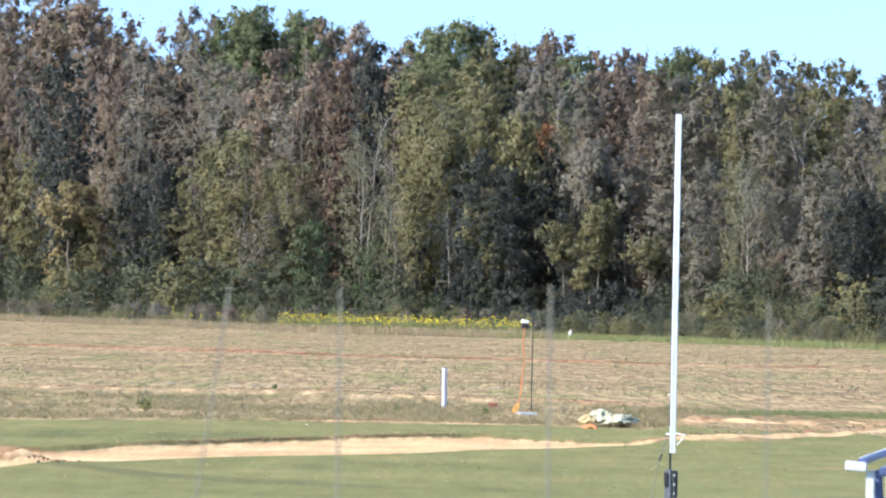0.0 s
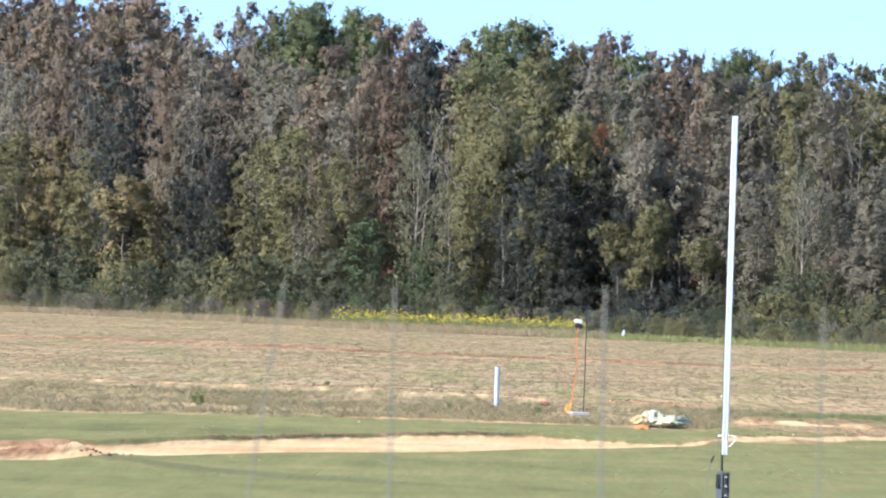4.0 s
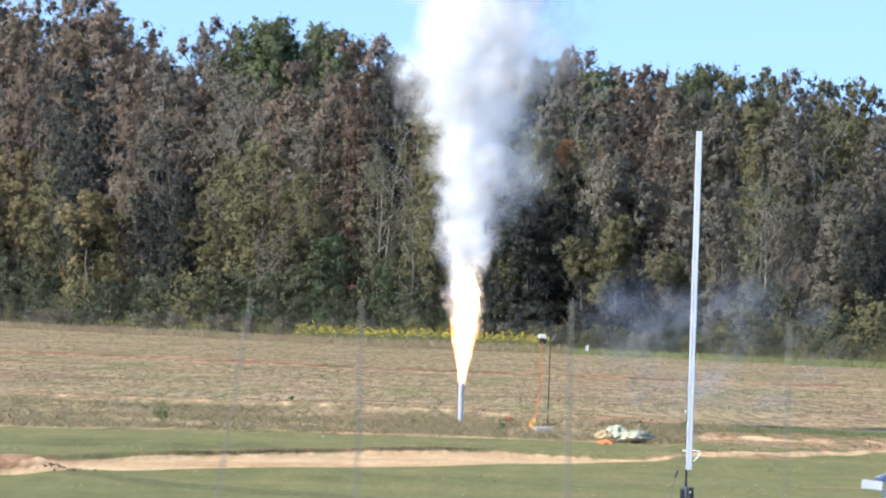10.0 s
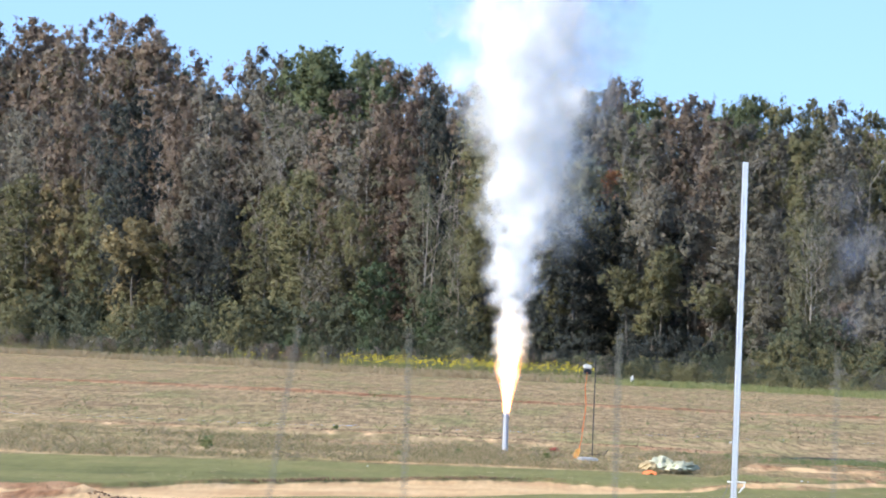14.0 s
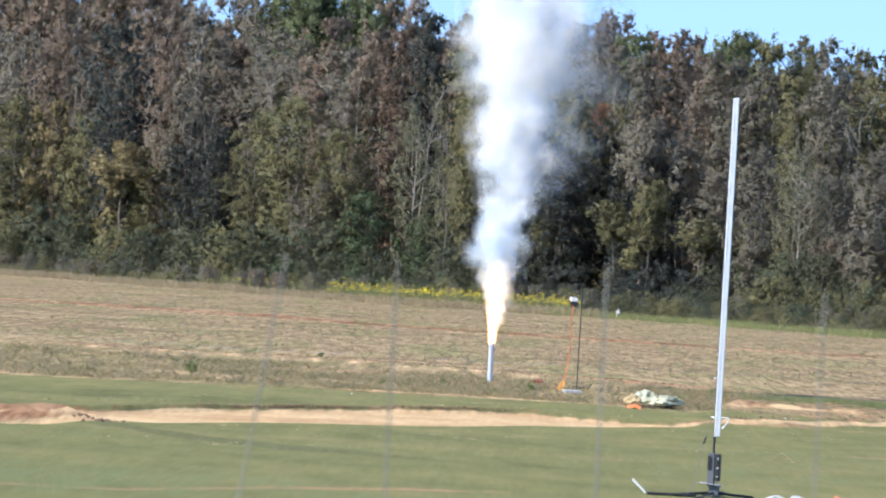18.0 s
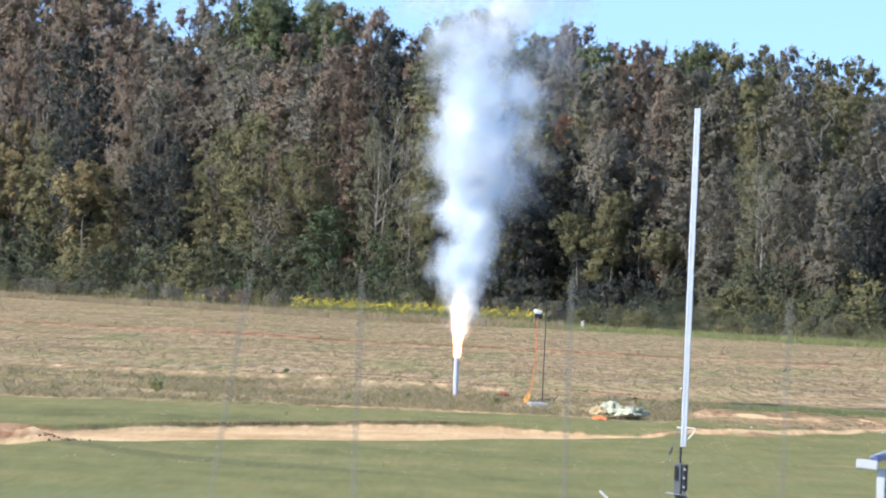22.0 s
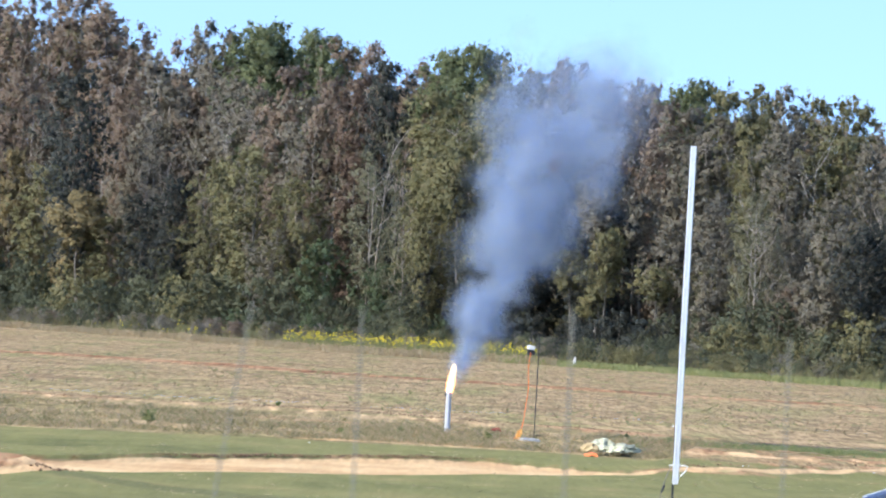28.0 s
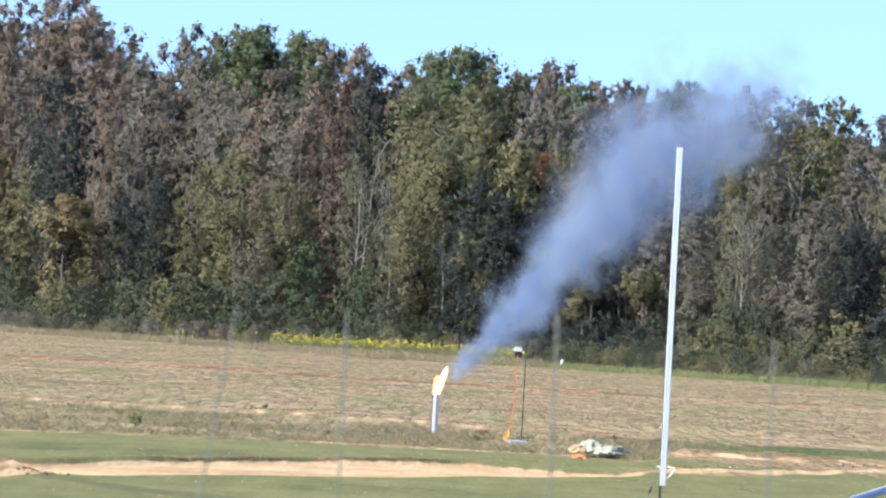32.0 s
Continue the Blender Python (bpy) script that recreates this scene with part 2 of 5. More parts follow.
    regrown = nt.nodes.new("ShaderNodeMix")
    regrown.data_type = 'RGBA'
    regrown.inputs[7].default_value = (0.20, 0.215, 0.10, 1)
    nt.links.new(green.outputs[0], regrown.inputs[0])
    nt.links.new(stubble, regrown.inputs[6])
    col = regrown.outputs[2]
    for weight, colour, spread in ((sep.outputs[1], lawn, 0.4), (sep.outputs[2], rough, 0.6), (zone.outputs["Alpha"], red, 1.3), (sep.outputs[0], sand, 1.0)):
        mx = nt.nodes.new("ShaderNodeMix")
        mx.data_type = 'RGBA'
        nt.links.new(ragged(weight, spread), mx.inputs[0])
        nt.links.new(col, mx.inputs[6])
        nt.links.new(colour, mx.inputs[7])
        col = mx.outputs[2]
    wear = nt.nodes.new("ShaderNodeVertexColor")
    wear.layer_name = "wear"
    worn_parts = nt.nodes.new("ShaderNodeSeparateColor")
    nt.links.new(wear.outputs["Color"], worn_parts.inputs[0])
    for weight, colour in ((worn_parts.outputs[0], (0.135, 0.148, 0.074, 1)), (worn_parts.outputs[1], (0.33, 0.235, 0.14, 1)), (worn_parts.outputs[2], (0.155, 0.190, 0.092, 1))):
        mx = nt.nodes.new("ShaderNodeMix")
        mx.data_type = 'RGBA'
        mx.inputs[7].default_value = colour
        nt.links.new(ragged(weight, 0.9), mx.inputs[0])
        nt.links.new(col, mx.inputs[6])
        col = mx.outputs[2]
    grain, tufts = noise_of(20.0, 4.0, (1, 0.06, 1)), noise_of(5.0, 5.0, (1, 0.10, 1))
    both = nt.nodes.new("ShaderNodeMath")
    both.operation = 'ADD'
    nt.links.new(grain, both.inputs[0])
    nt.links.new(tufts, both.inputs[1])
    shade = nt.nodes.new("ShaderNodeMapRange")
    shade.inputs[1].default_value, shade.inputs[2].default_value = 0.80, 1.20
    shade.inputs[3].default_value, shade.inputs[4].default_value = 0.58, 1.38
    nt.links.new(both.outputs[0], shade.inputs[0])
    even = nt.nodes.new("ShaderNodeMath")
    even.operation = 'MAXIMUM'
    nt.links.new(sep.outputs[1], even.inputs[0])
    nt.links.new(sep.outputs[0], even.inputs[1])
    calm = nt.nodes.new("ShaderNodeMapRange")
    calm.inputs[3].default_value, calm.inputs[4].default_value = 0.0, 0.80
    nt.links.new(even.outputs[0], calm.inputs[0])
    tamed = nt.nodes.new("ShaderNodeMix")
    tamed.inputs[3].default_value = 1.0
    nt.links.new(calm.outputs[0], tamed.inputs[0])
    nt.links.new(shade.outputs[0], tamed.inputs[2])
    worn = nt.nodes.new("ShaderNodeHueSaturation")
    nt.links.new(col, worn.inputs["Color"])
    nt.links.new(tamed.outputs[0], worn.inputs["Value"])
    warm = nt.nodes.new("ShaderNodeMix")
    warm.data_type, warm.blend_type = 'RGBA', 'MULTIPLY'
    warm.inputs[0].default_value = 1.0
    warm.inputs[7].default_value = (1.0, 0.915, 0.83, 1)
    nt.links.new(worn.outputs[0], warm.inputs[6])
    nt.links.new(warm.outputs[2], b.inputs["Base Color"])
    b.inputs["Roughness"].default_value = 0.95
    b.inputs["Specular IOR Level"].default_value = 0.1
    bp = add(nt, "ShaderNodeBump", Strength=0.5, Distance=0.03)
    nt.links.new(fine, bp.inputs["Height"])
    nt.links.new(bp.outputs[0], b.inputs["Normal"])
    return m


# ---------------------------------------------------------------- small builders
def part(name, bm, material, parent, label="", smooth=False):
    """Links a bmesh as one mesh object under a thing or a part."""
    me = bpy.data.meshes.new(name)
    bm.to_mesh(me)
    bm.free()
    me.materials.append(material)
    if smooth:
        me.polygons.foreach_set("use_smooth", [True] * len(me.polygons))
    ob = new(name, me)
    ob.parent = parent
    if label:
        tagged(ob, label)
    return ob


def raw(name, verts, faces, material, parent=None):
    """A mesh object from arrays of corners and faces."""
    me = bpy.data.meshes.new(name)
    me.from_pydata(verts, [], faces)
    me.materials.append(material)
    ob = new(name, me)
    ob.parent = parent
    return ob


def thing(name, at, label, category, group="", turn=0.0):
    ob = new(name)
    ob.matrix_world = pose(*at, 0, 0, turn)
    return tagged(ob, label, category, group)


def box(bm, size, at=(0, 0, 0), turn=(0, 0, 0), bevel=0.0):
    r = bmesh.ops.create_cube(bm, size=1.0, matrix=pose(*at, *turn) @ Matrix.Diagonal((*size, 1)))
    if bevel:
        edges = list({e for v in r["verts"] for e in v.link_edges})
        bmesh.ops.bevel(bm, geom=edges, offset=bevel, segments=2, affect='EDGES')
    return bm


def rod(bm, a, b, r1, r2=None, sides=8):
    a, b = Vector(a), Vector(b)
    m = Matrix.Translation((a + b) / 2) @ (b - a).to_track_quat('Z', 'Y').to_matrix().to_4x4()
    bmesh.ops.create_cone(bm, cap_ends=True, segments=sides, radius1=r1, radius2=r1 if r2 is None else r2, depth=(b - a).length, matrix=m)
    return bm


def cord(bm, points, r, sides=6):
    """A bent round bar or cable through the points."""
    pts = [Vector(p) for p in points]
    rings = []
    for i, p in enumerate(pts):
        d = (pts[min(i + 1, len(pts) - 1)] - pts[max(i - 1, 0)]).normalized()
        q = d.to_track_quat('Z', 'Y')
        rings.append([bm.verts.new(p + q @ Vector((r * math.cos(k * math.tau / sides), r * math.sin(k * math.tau / sides), 0))) for k in range(sides)])
    for ra, rb in zip(rings, rings[1:]):
        for k in range(sides):
            bm.faces.new((ra[k], ra[(k + 1) % sides], rb[(k + 1) % sides], rb[k]))
    bm.faces.new(rings[0][::-1])
    bm.faces.new(rings[-1])
    return bm


def curve_points(points, n):
    """n places along a smooth line through the points."""
    pts = [Vector(p) for p in points]
    ext = [pts[0] * 2 - pts[1], *pts, pts[-1] * 2 - pts[-2]]
    out = []
    for i in range(n):
        s = i / (n - 1) * (len(pts) - 1)
        k = min(int(s), len(pts) - 2)
        u = s - k
        a, b, c, d = ext[k:k + 4]
        out.append(0.5 * (2 * b + (c - a) * u + (2 * a - 5 * b + 4 * c - d) * u * u + (3 * b - a - 3 * c + d) * u ** 3))
    return out


# ---------------------------------------------------------------- ground
TRACK_FAR = ((-6.5, 37.6), (-4.17, 39.57), (-3.68, 40.1), (-2.73, 42.2), (-1.07, 44.6), (0.47, 46.3), (1.39, 45.5), (2.0, 44.9), (2.6, 45.0))
TRACK_NEAR = ((-6.5, 34.0), (-3.79, 36.0), (-3.35, 37.1), (-2.49, 38.5), (-0.95, 40.2), (0.43, 42.0), (1.32, 43.1), (2.47, 44.8))
LAWN_FAR = ((-5.2, 48.9), (-3.2, 49.6), (-1.2, 49.9), (0.84, 50.1), (2.7, 49.0), (5.2, 47.8))
PALE_FURROW = ((-6.9, 64.8), (-4.2, 64.1), (-1.5, 63.2), (1.9, 61.4), (3.8, 59.6), (6.2, 57.4))
RED_FURROW = ((-11.8, 110.9), (-5.6, 107.7), (-1.2, 103.0), (6.1, 97.2), (10.2, 95.4))
FIELD_FAR = ((-20.8, 194.2), (-11.9, 179.5), (-4.1, 162.2), (2.5, 156.0), (6.6, 152.8), (14.6, 136.6))
BARE_NEAR = ((1.6, 44.6), (2.58, 44.7), (3.56, 45.5), (5.2, 48.2), (7.0, 50.5))
BARE_FAR = ((1.6, 44.8), (2.6, 48.5), (3.3, 54.6), (5.7, 55.4), (7.0, 55.6))


def line(table, x):
    """The line's distance at x, carried on straight past its ends."""
    xs, ys = np.array(table).T
    y = np.interp(x, xs, ys)
    y = np.where(x < xs[0], ys[0] + (x - xs[0]) * (ys[1] - ys[0]) / (xs[1] - xs[0]), y)
    return np.where(x > xs[-1], ys[-1] + (x - xs[-1]) * (ys[-1] - ys[-2]) / (xs[-1] - xs[-2]), y)


def step(a, b, v):
    u = np.clip((v - a) / (b - a), 0, 1)
    return u * u * (3 - 2 * u)


def waves(x, y, f, seed):
    """Cheap smooth ups and downs between -1 and 1."""
    r = np.random.RandomState(seed)
    out = np.zeros_like(x)
    for k in range(5):
        a, p = r.uniform(0, math.tau, 2)
        g = f * r.uniform(0.6, 1.7)
        out += np.sin(x * g * math.cos(a) + y * g * math.sin(a) + p)
    return out / 5


def height(x, y):
    """Height of the ground: nearly level, a cut edge behind the track, a heap of soil beside it, shallow furrows."""
    x, y = np.asarray(x, float), np.asarray(y, float)
    z = 0.012 * waves(x, y, 2.2, 3) * step(33, 36, y)
    on_track = step(-0.3, 0.3, y - line(TRACK_NEAR, x)) * step(-0.15, 0.05, line(TRACK_FAR, x) - y) * step(2.4, 1.8, x)
    z = z - 0.05 * on_track
    lip = np.exp(-((y - line(TRACK_FAR, x) - 0.25) / 0.35) ** 2) * step(1.2, 0.2, x) * (0.7 + 0.5 * waves(x, y, 9, 5))
    z = z + 0.03 * lip
    near = np.exp(-((x + 3.95) / 0.5) ** 2 - ((y - 37.6) / 1.0) ** 2)
    z = z + near * (0.11 + 0.06 * waves(x, y, 14, 8) + 0.03 * waves(x, y, 30, 18))
    for table, high in ((PALE_FURROW, 0.035), (RED_FURROW, 0.06)):
        z = z + high * np.exp(-((y - line(table, x)) / 1.0) ** 2)
    bare = step(-0.5, 0.5, y - line(BARE_NEAR, x)) * step(-0.5, 0.5, line(BARE_FAR, x) - y) * step(1.8, 2.8, x)
    z = z + bare * (0.05 + 0.03 * waves(x, y, 6, 9))
    return z + 0.03 * waves(x, y, 0.9, 11) * step(52, 60, y)


def zones(x, y):
    """Weights of pale soil, lawn, rough grass and red soil."""
    w = 0.6 * waves(x, y, 1.5, 21)
    far, nearl, lf = line(TRACK_FAR, x), line(TRACK_NEAR, x), line(LAWN_FAR, x)
    sand = step(-0.35, 0.35, y - nearl) * step(-0.2, 0.2, far - y) * step(2.9, 2.2, x)
    pf = line(PALE_FURROW, x)
    sand = np.maximum(sand, (0.42 + 0.22 * waves(x, y * 0.5, 1.3, 61)) * np.exp(-((y - pf + 0.4) / 1.1) ** 2) * step(6.0, 1.5, x))
    past = y - line(BARE_NEAR, x)
    bare = step(-0.4, 0.4, past) * np.maximum(step(2.4, 1.4, past), step(2.4, 4.0, x + 0.2 * past) * step(-0.8, 0.8, line(BARE_FAR, x) - y)) * step(1.8, 2.8, x)
    bare = np.maximum(bare, np.exp(-((x - 3.3) / 1.1) ** 2 - ((y - 53.6) / 1.3) ** 2))
    sand = np.maximum(sand, bare * (0.40 + 0.5 * waves(x, y, 1.1, 5) + 0.6 * np.exp(-((past - 0.35) / 0.35) ** 2)) * 0.8)
    sand = np.maximum(sand, 0.85 * np.exp(-((y - line(LAWN_FAR, x) - 0.7) / 0.6) ** 2) * step(-0.3, 0.3, w))
    lawn = step(0.5, -0.5, y - lf + w * 0.5) * (1 - np.clip(sand * 1.2, 0, 1))
    rough = step(-0.8, 0.8, y - lf) * step(0.8, -0.6, y - pf + 0.8)
    rough = rough * (1 - 0.85 * bare)
    edge = line(FIELD_FAR, x)
    rough = np.maximum(rough, step(-3, 3, y - edge))
    red = (0.50 - 0.06 * step(-2.0, 3.0, x) + 0.42 * waves(x, y * 0.2, 0.9, 63)) * np.exp(-((y - line(RED_FURROW, x)) / 1.5) ** 2) + (0.50 + 0.45 * waves(x, y * 0.4, 1.1, 62)) * np.exp(-((y - pf - 0.6) / 1.8) ** 2) + bare * 0.42
    red = red + (0.85 + 0.3 * waves(x, y, 5, 64)) * np.exp(-((x + 4.2) / 0.8) ** 2 - ((y - 37.6) / 1.8) ** 2)
    sand = sand * (1 - 0.68 * np.exp(-((x + 4.2) / 0.75) ** 2 - ((y - 37.6) / 1.8) ** 2))
    red = red + 0.45 * np.exp(-((y - far - 0.1) / 0.3) ** 2)
    red = red + 0.62 * step(0.25, 0.6, waves(x, y, 1.4, 71)) * step(0.6, 1.6, y - lf) * step(0.5, -0.5, y - pf + 2.5)
    for k in range(7):
        red = red + (0.34 + 0.16 * waves(x, y, 0.25, 40 + k)) * np.exp(-((y - line(RED_FURROW, x) + 34 - 11 * k) / 0.8) ** 2) * (y > 66) * (y < edge)
    return np.stack([np.clip(v, 0, 1) for v in (sand, lawn, rough, red)], axis=-1)


DARK_BAND = ((-4.6, 39.0), (-3.24, 36.5), (-2.65, 35.4), (-1.48, 33.9), (-0.29, 33.3), (1.06, 32.7), (2.4, 32.9))
BARE_STRIP = ((-4.5, 26.3), (-3.08, 26.7), (-2.25, 26.8), (-1.43, 27.9), (-0.5, 28.7), (1.0, 29.4))


def wears(x, y):
    """Weights of dark trodden turf, scraped brown earth and cooler green turf on the lawn."""
    on = step(34.0, 33.0, y - line(TRACK_NEAR, x) + 33.4)
    side = step(0.2, -1.2, x)
    d = y - line(DARK_BAND, x)
    dark = (0.52 + 0.16 * side + 0.2 * waves(x, y, 1.2, 91)) * np.exp(-(d / (0.30 + 0.65 * side)) ** 2)
    dark = dark + (0.30 + 0.2 * waves(x, y, 0.7, 92)) * np.exp(-((y - 30.9 - 0.25 * x) / 0.25) ** 2)
    bare = (0.76 + 0.2 * waves(x, y, 1.0, 93)) * np.exp(-((y - line(BARE_STRIP, x)) / 0.28) ** 2) * step(1.4, -0.6, x)
    bare = bare + 0.55 * np.exp(-((x - 3.7) / 0.75) ** 2 - ((y - 38.6) / 0.5) ** 2) + 0.42 * np.exp(-((x - 1.0) / 0.22) ** 2 - ((y - 36.4) / 0.5) ** 2)
    cool = (0.30 + 0.38 * waves(x * 0.5, y, 0.75, 94)) * on
    lip = np.clip(0.62 - 0.45 * (y - line(TRACK_FAR, x)), 0, 0.6) * step(0.0, 0.25, y - line(TRACK_FAR, x)) * step(1.6, 0.2, x) * step(-4.2, -3.4, x)
    return np.stack([np.clip(v, 0, 1) for v in (dark * on, np.maximum(bare * on, lip * 0.9), cool, dark * 0)], axis=-1)


def build_ground():
    verts, faces, weights, wearing = [], [], [], []

    def patch(xs, ys, level=False):
        gx, gy = np.meshgrid(xs, ys)
        gz = np.zeros_like(gx) if level else height(gx, gy)
        base = len(verts)
        verts.extend(zip(gx.ravel(), gy.ravel(), gz.ravel()))
        weights.extend(zones(gx, gy).reshape(-1, 4))
        wearing.extend(wears(gx, gy).reshape(-1, 4))
        n = len(xs)
        for j in range(len(ys) - 1):
            for i in range(n - 1):
                a = base + j * n + i
                faces.append((a, a + 1, a + n + 1, a + n))

    patch(np.arange(-9, 9.01, 0.09), np.concatenate([np.arange(24, 33, 0.3), np.arange(33, 70.01, 0.22)]))
    patch(np.arange(-45, 45.01, 0.6), np.arange(70, 260.1, 0.9))
    patch(np.array([-9, 0, 9.0]), np.arange(-9, 24.1, 3.0), True)
    patch(np.array([-45.0, -9.0]), np.arange(-9, 70.1, 3.95), True)
    patch(np.array([9.0, 45.0]), np.arange(-9, 70.1, 3.95), True)
    far = 2500.0
    patch(np.array([-45.0, 45.0]), np.array([260.1, far]), True)
    patch(np.array([-45.0, 45.0]), np.array([-far, -9.0]), True)
    patch(np.array([-far, -45.0]), np.array([-far, far]), True)
    patch(np.array([45.0, far]), np.array([-far, far]), True)
    ob = raw("ground", verts, faces, ground_material())
    attr = ob.data.color_attributes.new("zone", 'FLOAT_COLOR', 'POINT')
    attr.data.foreach_set("color", np.array(weights, dtype=np.float32).ravel())
    attr = ob.data.color_attributes.new("wear", 'FLOAT_COLOR', 'POINT')
    attr.data.foreach_set("color", np.array(wearing, dtype=np.float32).ravel())
    ob.data.polygons.foreach_set("use_smooth", [True] * len(ob.data.polygons))
    tagged(ob, "mown lawn, pale dirt track and dry stubble field with furrows", "ground", kind="structure")


build_ground()


# ---------------------------------------------------------------- grass, stubble and weeds
def blades(name, count, place, tall, wide, lean, material, label, category, per=4, seed=1):
    """Tufts of narrow blades, scattered by place(random) and joined into one object."""
    r = np.random.RandomState(seed)
    x, y, scale = place(r, count)
    x, y, scale = np.repeat(x, per), np.repeat(y, per), np.repeat(scale, per)
    n = len(x)
    a = r.uniform(0, math.tau, n)
    h = tall * scale * r.uniform(0.45, 1.25, n)
    w = wide * scale * r.uniform(0.6, 1.4, n)
    ox, oy = r.normal(0, wide * 1.6, (2, n))
    px, py = x + ox * scale, y + oy * scale
    pz = height(px, py) - 0.01
    lx, ly = r.normal(0, lean, (2, n)) * h
    ca, sa = np.cos(a) * w / 2, np.sin(a) * w / 2
    v = np.stack([np.stack([px - ca, py - sa, pz], 1), np.stack([px + ca, py + sa, pz], 1),
                  np.stack([px + lx + ca * 0.5, py + ly, pz + h * 0.75], 1), np.stack([px + lx * 1.5, py + ly * 1.5, pz + h], 1)], 1).reshape(-1, 3)
    i = np.arange(n) * 4
    f = np.stack([i, i + 1, i + 2, i + 3], 1)
    ob = raw(name, v.tolist(), f.tolist(), material)
    return tagged(ob, label, category, kind="stuff")


def in_field(r, n):
    y = 66 + (r.uniform(0, 1, n) ** 0.8) * 118
    x = r.uniform(-1, 1, n) * (6.8 + 0.125 * (y - 40))
    keep = (y < line(FIELD_FAR, x) + 1) & (np.abs(y - line(RED_FURROW, x) + 1.6) > 2.8) & (waves(x, y, 0.5, 31) + r.normal(0, 0.6, n) > -0.5)
    x, y = x[keep], y[keep]
    low = 1 - 0.75 * np.exp(-((y - line(RED_FURROW, x) + 2.5) / 2.5) ** 2) * step(0.6, -0.6, waves(x, y, 0.8, 32))
    return x, y, (0.5 + 0.9 * r.uniform(0, 1, len(x)) ** 1.5) * low


def in_rough(r, n):
    x = r.uniform(-7, 7, n)
    lf, pf = line(LAWN_FAR, x), line(PALE_FURROW, x)
    y = lf + 0.3 + (pf - 3.6 - lf) * r.uniform(0, 1, n)
    bare = (x > 1.9) & (y < line(BARE_FAR, x) + 0.3 * waves(x, y, 3, 2))
    keep = ~bare & (waves(x, y, 1.6, 33) + r.normal(0, 0.35, n) > 0.05)
    return x[keep], y[keep], 0.5 + r.uniform(0, 1, keep.sum()) ** 2 * 1.3


def on_lawn(r, n):
    x, y = r.uniform(-5.5, 5.5, n), r.uniform(33, 50.5, n)
    keep = (zones(x, y)[:, 1] > 0.5) & (np.abs(x) < 1.2 + y * 0.09)
    return x[keep], y[keep], 0.6 + 0.6 * r.uniform(0, 1, keep.sum())


def at_edge(r, n):
    x = r.uniform(-34, 26, n)
    y = line(FIELD_FAR, x) + 1.5 + r.uniform(0, 1, n) ** 1.3 * 26
    keep = waves(x, y, 0.7, 35) + r.normal(0, 0.5, n) > -0.3
    return x[keep], y[keep], (0.35 + 0.75 * r.uniform(0, 1, keep.sum())) * (0.75 + 0.25 * waves(x[keep], y[keep], 0.6, 36)) * step(-2, 14, y[keep] - line(FIELD_FAR, x[keep]))


blades("stubble", 85000, in_field, 0.032, 0.022, 0.7, STRAW, "dry tan stubble standing in the field", "stubble", 3, 2)
blades("weeds", 22000, in_rough, 0.058, 0.009, 0.6, WEED, "dry and green weeds beside the field", "weeds", 6, 3)
blades("lawn_grass", 14000, on_lawn, 0.014, 0.012, 0.5, LAWN, "short mown green grass", "grass", 4, 4)
blades("edge_weeds", 26000, at_edge, 0.62, 0.05, 0.35, EDGE_WEED, "tall brown and green weeds along the field's edge", "weeds", 7, 5)



def fringe(low, high, seed):
    def place(r, n):
        x = r.uniform(low, high, n)
        y = line(FIELD_FAR, x) + r.normal(1.0, 1.6, n)
        keep = waves(x, y, 1.1, seed) + r.normal(0, 0.5, n) > -0.2
        return x[keep], y[keep], 0.5 + 0.9 * r.uniform(0, 1, keep.sum())
    return place


blades("straw_fringe", 7000, fringe(-27, 4, 41), 0.24, 0.035, 0.4, STRAW, "pale dry grass fringe along the field's far edge", "dry grass", 4, 6)
blades("green_fringe", 10000, fringe(2, 22, 43), 0.17, 0.026, 0.35, STALK, "bright green grass fringe along the field's far edge", "grass", 4, 7)



def in_bank(r, n):
    x = r.uniform(2.5, 7.2, n)
    y = 55.6 - 0.25 * (x - 2.5) + r.normal(0, 0.7, n)
    keep = waves(x, y * 0.4, 2.6, 51) + r.normal(0, 0.35, n) > 0.0
    return x[keep], y[keep], 0.5 + r.uniform(0, 1, keep.sum())


blades("bank_grass", 2600, in_bank, 0.060, 0.009, 0.45, WEED_LEAF, "taller green grass tufts on the bank", "grass", 6, 8)

def in_tufts(r, n):
    y = 58 + (r.uniform(0, 1, n) ** 1.5) * 70
    x = r.uniform(-1, 1, n) * (1.5 + 0.105 * y)
    keep = (y > line(PALE_FURROW, x) + 2.5) & (waves(x, y * 0.5, 0.9, 81) + r.normal(0, 0.35, n) > 0.1)
    return x[keep], y[keep], 0.5 + 1.0 * r.uniform(0, 1, keep.sum()) ** 2


def on_turf(r, n):
    x, y = r.uniform(-5, 5, n), r.uniform(33.5, 50, n)
    keep = (zones(x, y)[:, 1] > 0.5) & (waves(x * 0.6, y, 1.3, 83) + r.normal(0, 0.3, n) > 0.25)
    return x[keep], y[keep], 0.5 + 0.9 * r.uniform(0, 1, keep.sum()) ** 2


blades("field_weeds", 1500, in_tufts, 0.075, 0.008, 0.5, WEED_LEAF, "scattered green weed tufts sprouting in the stubble", "weeds", 9, 15)
blades("dry_tufts", 2600, in_tufts, 0.06, 0.009, 0.7, STRAW, "scattered dry grass tufts in the field", "dry grass", 8, 16)
blades("turf_tufts", 3000, on_turf, 0.024, 0.009, 0.8, WEED, "uneven dry tufts in the mown lawn", "grass", 6, 17)

